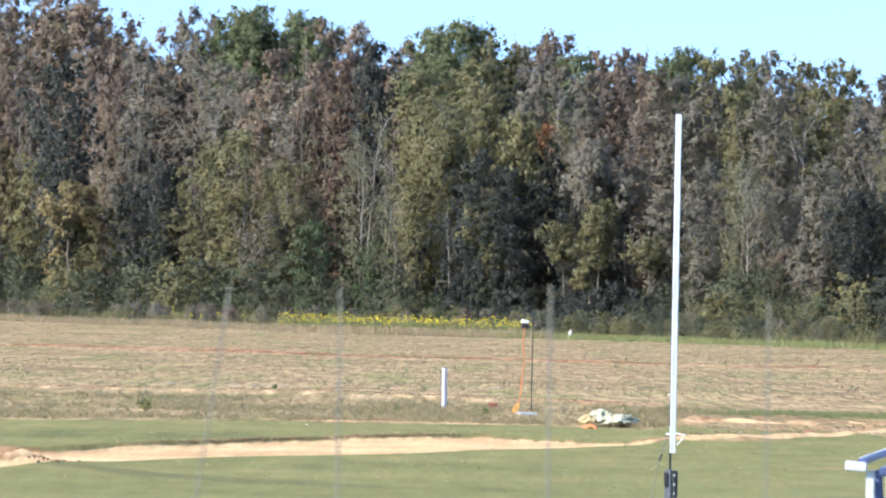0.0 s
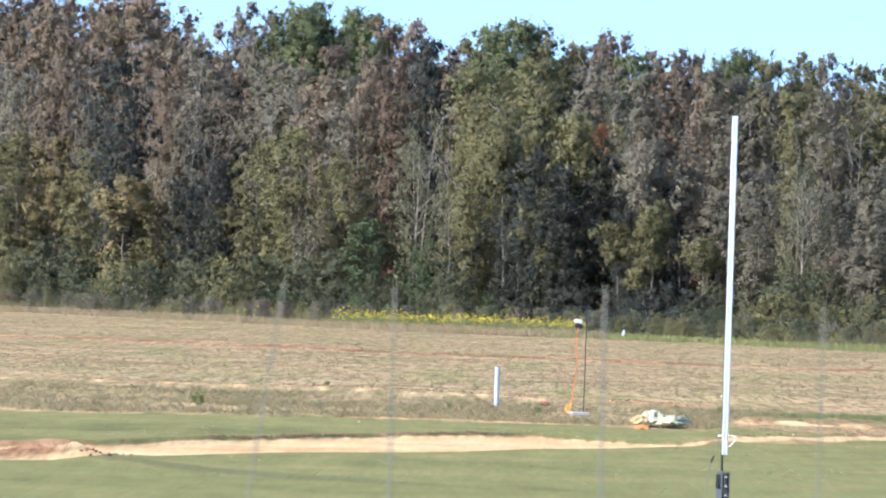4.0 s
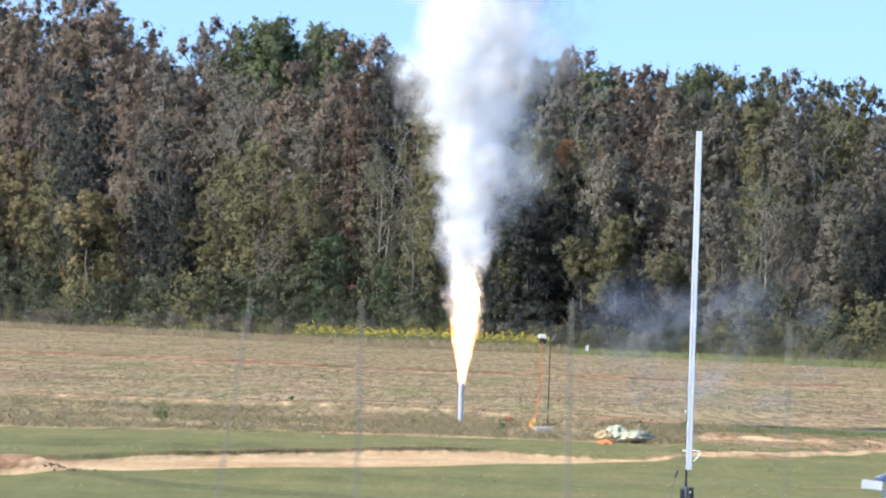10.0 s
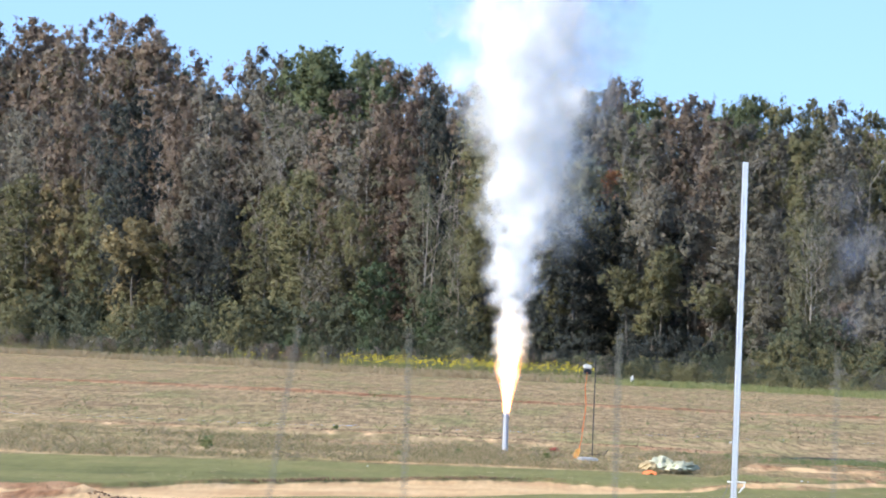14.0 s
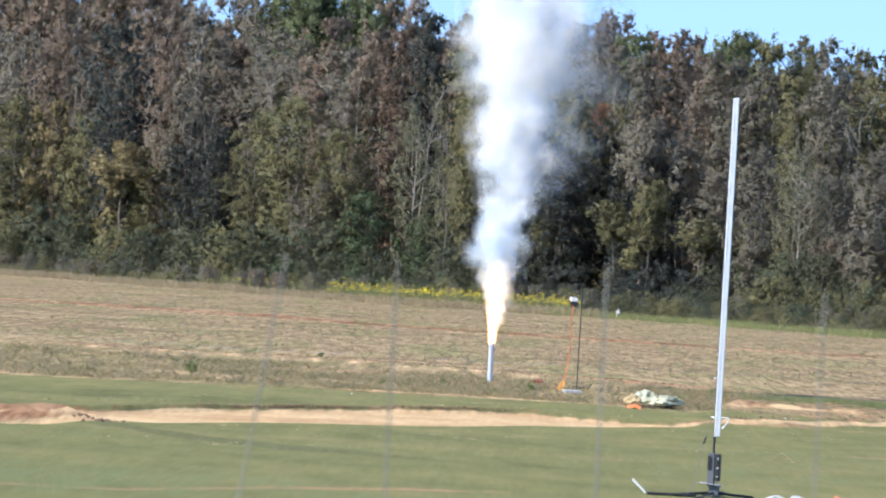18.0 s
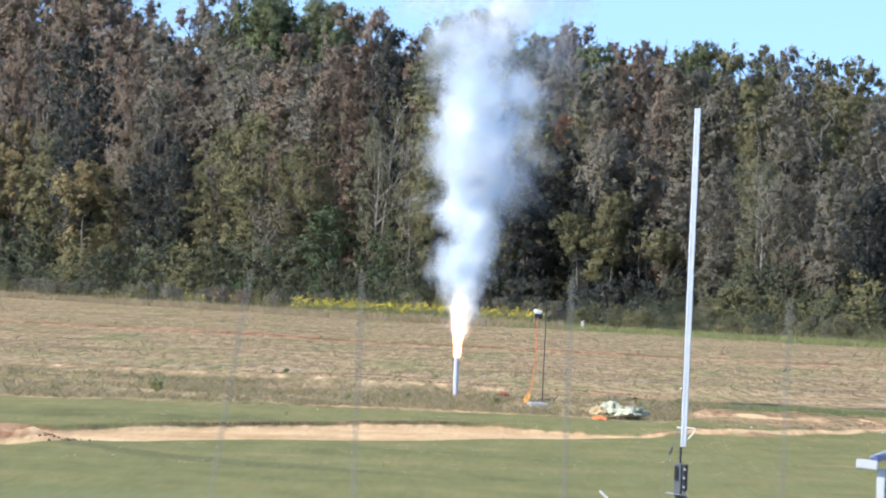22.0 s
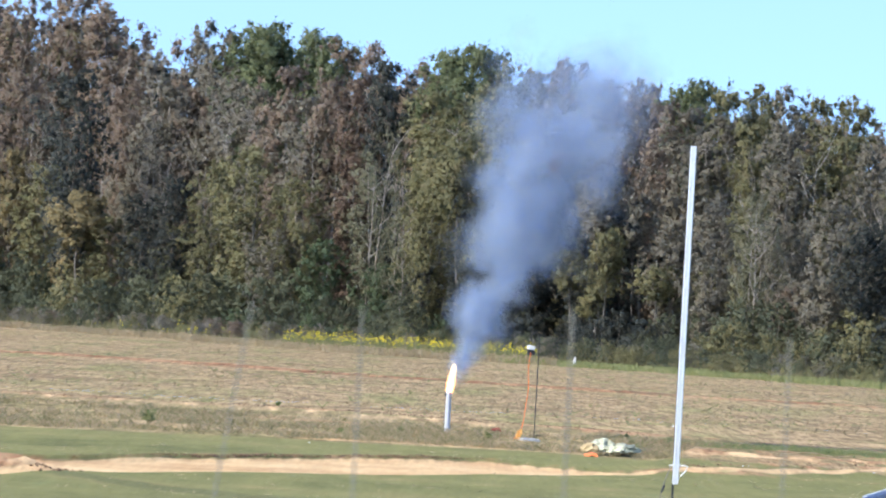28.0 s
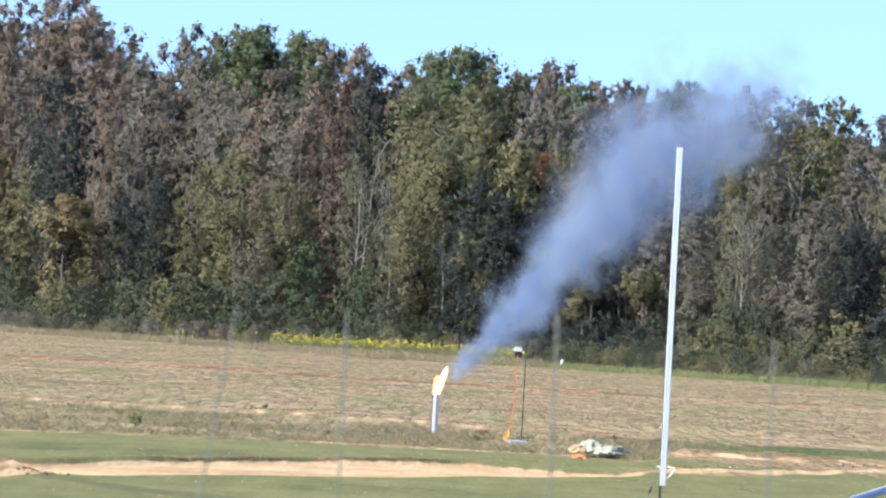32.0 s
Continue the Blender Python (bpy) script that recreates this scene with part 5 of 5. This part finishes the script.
# ---------------------------------------------------------------- smoke and flame
def smoke_material(name, colour, cover):
    """Smoke flakes: pale, lit through, thinning softly towards their edges, torn by a fine noise."""
    m, nt, b = nodes_of(name)
    nt.nodes.remove(b)
    dif, tl, clear = (nt.nodes.new("ShaderNodeBsdf" + k) for k in ("Diffuse", "Translucent", "Transparent"))
    for n in (dif, tl):
        n.inputs[0].default_value = (*colour, 1)
    uv = nt.nodes.new("ShaderNodeUVMap")
    uv.uv_map = "flake"
    off = nt.nodes.new("ShaderNodeVectorMath")
    off.operation = 'SUBTRACT'
    off.inputs[1].default_value = (0.5, 0.5, 0.0)
    nt.links.new(uv.outputs[0], off.inputs[0])
    far = nt.nodes.new("ShaderNodeVectorMath")
    far.operation = 'LENGTH'
    nt.links.new(off.outputs[0], far.inputs[0])
    fade = nt.nodes.new("ShaderNodeMapRange")
    fade.interpolation_type = 'SMOOTHSTEP'
    fade.inputs[1].default_value, fade.inputs[2].default_value, fade.inputs[3].default_value, fade.inputs[4].default_value = 0.08, 0.5, cover, 0.0
    nt.links.new(far.outputs["Value"], fade.inputs[0])
    tc = nt.nodes.new("ShaderNodeTexCoord")
    torn = add(nt, "ShaderNodeTexNoise", Scale=7.0, Detail=4.0)
    nt.links.new(tc.outputs["Object"], torn.inputs["Vector"])
    tear = nt.nodes.new("ShaderNodeMapRange")
    tear.inputs[1].default_value, tear.inputs[2].default_value, tear.inputs[3].default_value = 0.34, 0.60, 0.62
    nt.links.new(torn.outputs[0], tear.inputs[0])
    mul = nt.nodes.new("ShaderNodeMath")
    mul.operation = 'MULTIPLY'
    nt.links.new(fade.outputs[0], mul.inputs[0])
    nt.links.new(tear.outputs[0], mul.inputs[1])
    body, mix = nt.nodes.new("ShaderNodeMixShader"), nt.nodes.new("ShaderNodeMixShader")
    body.inputs[0].default_value = 0.5
    nt.links.new(mul.outputs[0], mix.inputs[0])
    nt.links.new(dif.outputs[0], body.inputs[1])
    nt.links.new(tl.outputs[0], body.inputs[2])
    nt.links.new(clear.outputs[0], mix.inputs[1])
    nt.links.new(body.outputs[0], mix.inputs[2])
    nt.links.new(mix.outputs[0], nt.nodes["Material Output"].inputs[0])
    return m


def glow(name, colour, strength):
    m, nt, b = nodes_of(name)
    b.inputs["Base Color"].default_value = (0.02, 0.01, 0.01, 1)
    b.inputs["Emission Color"].default_value = (*colour, 1)
    b.inputs["Emission Strength"].default_value = strength
    return m


WHITE_SMOKE = smoke_material("white_smoke", (0.968, 0.984, 1.0), 0.135)
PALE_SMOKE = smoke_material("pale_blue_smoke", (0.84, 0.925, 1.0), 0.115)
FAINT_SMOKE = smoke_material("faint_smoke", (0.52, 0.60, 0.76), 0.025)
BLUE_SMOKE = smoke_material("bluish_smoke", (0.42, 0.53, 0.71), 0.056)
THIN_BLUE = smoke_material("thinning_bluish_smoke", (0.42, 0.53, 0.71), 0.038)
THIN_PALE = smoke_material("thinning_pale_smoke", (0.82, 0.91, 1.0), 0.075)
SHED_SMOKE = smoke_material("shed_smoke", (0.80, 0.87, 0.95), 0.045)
FLAME_HOT = glow("white_hot_flame", (1.0, 0.68, 0.34), 1.7)


def thin_flame(name, colour, strength):
    """Thin flame: it adds its light to what lies behind it."""
    m, nt, b = nodes_of(name)
    nt.nodes.remove(b)
    em, clear, both = nt.nodes.new("ShaderNodeEmission"), nt.nodes.new("ShaderNodeBsdfTransparent"), nt.nodes.new("ShaderNodeAddShader")
    em.inputs[0].default_value, em.inputs[1].default_value = (*colour, 1), strength
    nt.links.new(em.outputs[0], both.inputs[0])
    nt.links.new(clear.outputs[0], both.inputs[1])
    nt.links.new(both.outputs[0], nt.nodes["Material Output"].inputs[0])
    return m


FLAME_EDGE = thin_flame("orange_flame", (1.0, 0.34, 0.12), 0.17)


FLAME_RIM = thin_flame("orange_flame_rim", (1.0, 0.33, 0.10), 0.34)


def puff_mesh(radius, flakes, flake, material, seed):
    """One puff: soft flakes in a lumpy, thinning cloud."""
    r = np.random.RandomState(seed)
    lumps = r.normal(0, 0.40, (9, 3)) * radius
    c = lumps[r.randint(0, 9, flakes)]
    p = c + r.normal(0, 0.26, (flakes, 3)) * radius
    u = r.normal(0, 1, (flakes, 3))
    u /= np.linalg.norm(u, axis=1)[:, None]
    w = np.cross(u, r.normal(0, 1, (flakes, 3)))
    w /= np.linalg.norm(w, axis=1)[:, None]
    s = flake * r.uniform(0.6, 1.4, (flakes, 1))
    v = np.stack([p - u * s - w * s, p + u * s - w * s, p + u * s + w * s, p - u * s + w * s], 1).reshape(-1, 3)
    i = np.arange(flakes) * 4
    me = bpy.data.meshes.new("smoke_puff")
    me.from_pydata(v.tolist(), [], np.stack([i, i + 1, i + 2, i + 3], 1).tolist())
    me.uv_layers.new(name="flake").data.foreach_set("uv", np.tile(np.array([0, 0, 1, 0, 1, 1, 0, 1], dtype=np.float32), flakes))
    me.materials.append(material)
    return me


def tongue_mesh(radius, length, grow, material, seed):
    """One tongue of flame standing on its root: a ragged cone that opens upwards and closes in a torn tip."""
    r = random.Random(seed)
    ph = [r.uniform(0, math.tau) for _ in range(4)]
    rings, around = 22, 18
    bm = bmesh.new()
    last = None
    for i in range(rings + 1):
        u = i / rings
        wide = (0.028 + (radius - 0.028) * min(1, u / 0.75) ** 1.1) * (1.0 if u < 0.75 else max(0.0, 1 - ((u - 0.75) / 0.255) ** 2.2)) * grow
        ring = []
        for k in range(around):
            a = math.tau * k / around
            torn = 1 + (0.03 + 0.08 * u) * (0.6 * math.sin(3 * a + ph[0] + 5 * u) + 0.4 * math.sin(5 * a + ph[1] - 9 * u))
            tip = 1 + 0.10 * u * u * math.sin(4 * a + ph[2])
            sway = 0.08 * radius * u * u * math.sin(6 * u + ph[3])
            ring.append(bm.verts.new((wide * torn * math.cos(a) + sway, wide * torn * math.sin(a), length * u * tip)))
        if last:
            for k in range(around):
                bm.faces.new((last[k], last[(k + 1) % around], ring[(k + 1) % around], ring[k]))
        last = ring
    for f in bm.faces:
        f.smooth = True
    me = bpy.data.meshes.new("flame_tongue")
    bm.to_mesh(me)
    bm.free()
    me.materials.append(material)
    return me


IGNITION, DYING = 6.48, 26.0
BURIED = -4.0


def lean(t):
    """How far the column leans with the wind: metres sideways per metre of height."""
    return float(np.interp(t, (6, 12, 20, 24, 25, 26, 28, 29, 30.5, 32), (0.02, 0.03, 0.06, 0.08, 0.12, 0.20, 0.43, 0.60, 0.76, 1.0)))


def flame_length(t):
    return float(np.interp(t, (6.15, 6.45, 6.55, 9, 13, 16, 20, 24, 25, 28, 32), (0.37, 0.45, 1.3, 1.5, 1.45, 1.25, 1.05, 0.70, 0.58, 0.44, 0.42)))


def pose_of(x, y, z, spin):
    return pose(x, y, z, 0, 0, spin)


def cycle_rows(r, start_h, end_h, speed, t0, t1, side, depth, spread, first, away=True):
    """Rows of one puff that rises again and again between two heights of the column, from t0 to t1, and is then blown away."""
    rows = [(0.0, pose(0, 0, BURIED))]
    t = t0 + first
    spin = r.uniform(0, 360)
    rows.append((t - 1 / 30, pose(0, 0, BURIED)))
    span = end_h - start_h
    while t < t1:
        life = span / speed
        swing = r.uniform(0, math.tau)
        if t > 0.05 + rows[-1][0] + 1 / 30 and len(rows) > 2:
            rows.append((t - 1 / 30, rows[-1][1]))
        for k in range(4):
            u = k / 3
            tt = t + life * u
            if tt > 33.5:
                break
            low = start_h - (1 - flame_length(tt) / 1.4) * min(start_h, 0.8) * 0.72
            h = low + (end_h - low) * (1.25 * u - 0.25 * u * u)
            wide = spread * (0.012 + h * 0.165)
            x = lean(tt) * h * 0.9 + side * wide + 0.02 * h * math.sin(swing + 2 * u)
            rows.append((tt, pose_of(x, depth * wide, h, spin + 25 * u)))
        t = rows[-1][0] + 1 / 30
        if tt > 33.5:
            break
    last = rows[-1]
    if last[0] < 29.5 and away:
        x, y, z = last[1].translation
        rows.append((last[0] + 0.5, pose_of(x + 1.5, y, max(z + 3, 9), spin + 20)))
        rows.append((32.0, pose_of(x + 60, y + 10, z + 40, spin + 60)))
    else:
        rows.append((32.0, last[1]))
    return rows


MOVES = []      # (object, rows), keyed at the end


def build_smoke():
    r = random.Random(21)
    plume = thing("smoke_plume", (*TUBE, TUBE_TOP), "dense white smoke column rising from the tube", "smoke")
    sizes = [(0.06, 60, 0.038, 0.34, 1.3, 26), (0.085, 70, 0.050, 0.55, 1.8, 36), (0.16, 80, 0.090, 0.85, 3.2, 40), (0.28, 80, 0.15, 1.8, 5.0, 30), (0.42, 85, 0.22, 2.8, 6.8, 30), (0.60, 90, 0.31, 4.0, 8.2, 26)]
    for c, (radius, flakes, flake, low, top, count) in enumerate(sizes):
        meshes = [puff_mesh(radius, flakes, flake, WHITE_SMOKE, 50 + 7 * c + k) for k in range(3)]
        for k in range(count):
            ob = new("smoke_puff", meshes[k % 3])
            ob.parent = plume
            a, q = 2.39996 * (k * 7 % count) + c, math.sqrt((k * 5 % count + 0.5) / count) * 0.72
            high = top
            speed = 5.6
            stop = r.uniform(16.5, 22.5) + (1.6 if c < 3 else 0)
            MOVES.append((ob, cycle_rows(r, low, high, speed, IGNITION + 0.02 + 0.035 * low, stop, q * math.cos(a), q * math.sin(a), 1.0, ((high - low) / speed + 1 / 30) * k / count)))

    haze = thing("thin_smoke", (*TUBE, TUBE_TOP), "thin bluish smoke drifting off downwind", "smoke")
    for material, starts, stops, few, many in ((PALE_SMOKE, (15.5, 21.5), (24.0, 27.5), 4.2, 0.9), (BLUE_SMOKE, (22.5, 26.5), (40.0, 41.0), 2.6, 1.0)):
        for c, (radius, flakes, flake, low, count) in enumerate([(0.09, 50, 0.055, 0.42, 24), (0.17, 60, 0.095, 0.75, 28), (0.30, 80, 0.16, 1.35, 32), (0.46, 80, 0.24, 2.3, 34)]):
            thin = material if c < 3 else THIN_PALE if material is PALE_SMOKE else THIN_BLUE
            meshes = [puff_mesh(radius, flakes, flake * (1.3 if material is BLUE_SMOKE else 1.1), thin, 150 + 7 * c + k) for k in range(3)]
            for k in range(int(count * many)):
                ob = new("smoke_puff", meshes[k % 3])
                ob.parent = haze
                a, q = 2.39996 * (k * 7 % count) + c, math.sqrt((k * 5 % count + 0.5) / count) * 0.85
                top = low + 1.25 * (0.7 + 0.6 * c)
                if c == 3:
                    top = 7.0 if material is PALE_SMOKE else 4.3
                turn = (top - low) / few + 1 / 30
                MOVES.append((ob, cycle_rows(r, low, top, few, starts[0] + round(r.uniform(0, starts[1] - starts[0]) / turn) * turn, r.uniform(*stops), q * math.cos(a), q * math.sin(a), 1.05 if material is PALE_SMOKE else 1.1 + 0.28 * c, turn * k / int(count * many))))
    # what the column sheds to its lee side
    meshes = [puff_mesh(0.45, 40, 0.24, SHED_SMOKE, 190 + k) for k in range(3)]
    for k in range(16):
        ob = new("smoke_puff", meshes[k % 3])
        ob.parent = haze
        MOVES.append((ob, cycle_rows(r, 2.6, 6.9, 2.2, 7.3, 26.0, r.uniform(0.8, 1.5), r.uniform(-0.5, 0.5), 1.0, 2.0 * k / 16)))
    # the first wisps before and after the ignition
    meshes = [puff_mesh(0.11, 36, 0.06, BLUE_SMOKE, 170 + k) for k in range(3)]
    for k in range(34):
        ob = new("smoke_puff", meshes[k % 3])
        ob.parent = haze
        t = 4.9 + 1.6 * k / 34
        s = r.uniform(0.8, 1.2)
        up = r.uniform(-0.1, 0.25)
        rows = [(0.0, pose(0, 0, BURIED)), (t - 1 / 30, pose(0, 0, BURIED)), (t, pose(0.0, 0, 0.04)), (t + 0.4, pose(0.22 * s, 0.03, 0.14 + up * 0.3, 0, 0, 20)),
                (t + 1.1, pose(0.75 * s, 0.1, -0.02 + up, 0, 0, 45)), (t + 1.9, pose(1.7 * s, 0.2, 0.08 + up * 1.6, 0, 0, 80)), (t + 2.6, pose(8.5 * s, 0.5, 0.35 + up * 2, 0, 0, 120)),
                (t + 6.0, pose(30.0 * s, 1.0, 2.6 + up * 6, 0, 0, 160)), (32.0, pose(60, 10, 30, 0, 0, 180))]
        MOVES.append((ob, rows))


def build_drift():
    """The first burst's smoke, which the wind carries off beside the column."""
    r = random.Random(77)
    drift = thing("drifting_smoke", (*TUBE, TUBE_TOP), "faint blue-grey smoke drifting away beside the column", "smoke")
    meshes = [puff_mesh(0.36, 24, 0.24, FAINT_SMOKE, 230 + k) for k in range(3)]
    for k in range(30):
        ob = new("smoke_puff", meshes[k % 3])
        ob.parent = drift
        t = 6.7 + 0.9 * k / 30
        s, up = r.uniform(0.55, 1.45), r.uniform(-0.1, 1.9)
        rows = [(0.0, pose(0, 0, BURIED)), (t - 1 / 30, pose(0, 0, BURIED)), (t, pose(0.12, 0, 0.5)), (t + 0.6, pose(0.55 * s, 0.1, 0.5 + 0.3 * up, 0, 0, 20)), (t + 1.4, pose(1.75 * s, 0.2, 0.1 + 0.7 * up, 0, 0, 45)),
                (t + 2.6, pose(3.1 * s, 0.3, -0.15 + 0.8 * up, 0, 0, 80)), (t + 4.6, pose(5.3 * s, 0.5, -0.1 + 0.8 * up, 0, 0, 120)), (t + 7.5, pose(8.6 * s, 1.0, 0.6 + 1.6 * up, 0, 0, 160)), (32.0, pose(70, 10, 30, 0, 0, 180))]
        MOVES.append((ob, rows))


def build_flame():
    """Tongues of several lengths that flicker on the tube's mouth; the long ones go as the burn weakens."""
    r = random.Random(33)
    flame = thing("flame", (*TUBE, TUBE_TOP), "white-hot flame with orange edges bursting from the tube", "flame")
    for c, (length, radius) in enumerate(((0.22, 0.034), (0.38, 0.030), (0.62, 0.054), (0.84, 0.085), (1.05, 0.108), (1.28, 0.138), (1.45, 0.160))):
        for k in range(5):
            hot = k < 2 and c > 0
            me = tongue_mesh(radius, length * (1 if hot else 0.92 - 0.06 * k), 1.0 if hot else 1.05 + (0.30 if c < 2 else 0.07) * (k - 1.4), FLAME_HOT if hot else FLAME_RIM if c < 3 else FLAME_EDGE, 60 + 7 * c + k)
            ob = new("flame_tongue", me)
            ob.parent = flame
            rows = [(0.0, pose(0, 0, BURIED)), (6.0, pose(0, 0, BURIED))]
            t = 6.12 if c == 0 else 6.38 if c == 1 else 6.44 + 0.02 * c
            rows.append((t - 1 / 30, pose(0, 0, BURIED)))
            down = False
            while t < 31.9:
                if length > flame_length(t) + 0.06:
                    if not down:
                        if len(rows) > 3:
                            rows.append((t - 1 / 30, rows[-1][1]))
                        rows.append((t, pose(0, 0, BURIED)))
                    down = True
                    t += 0.5 if t > 7 else 0.04
                    continue
                if down:
                    rows.append((t - 1 / 30, pose(0, 0, BURIED)))
                down = False
                blown = math.degrees(math.atan(0.45 * lean(t))) if t > 24 else 18.0 if t < 6.5 else 1.5
                rows.append((t, pose(r.gauss(0, 0.003), 0, r.uniform(-0.06, 0.0) * length, r.gauss(0, 1.2), blown + r.gauss(0, 1.0), r.uniform(0, 80))))
                t += r.uniform(0.07, 0.15)
            if rows[-1][0] < 32.0:
                rows.append((32.0, rows[-1][1]))
            MOVES.append((ob, rows))


build_smoke()
build_drift()
build_flame()


def motions():
    for ob, rows in MOVES:
        clean = []
        for t, m in rows:
            if t > 32.0:
                if t - clean[-1][0] > 0.05:
                    clean.append((32.0, clean[-1][1].lerp(m, (32.0 - clean[-1][0]) / (t - clean[-1][0]))))
                break
            if not clean or frame(t) > frame(clean[-1][0]):
                clean.append((t, m))
        if clean[-1][0] < 32.0:
            clean.append((32.0, clean[-1][1]))
        walk(ob, clean)


motions()
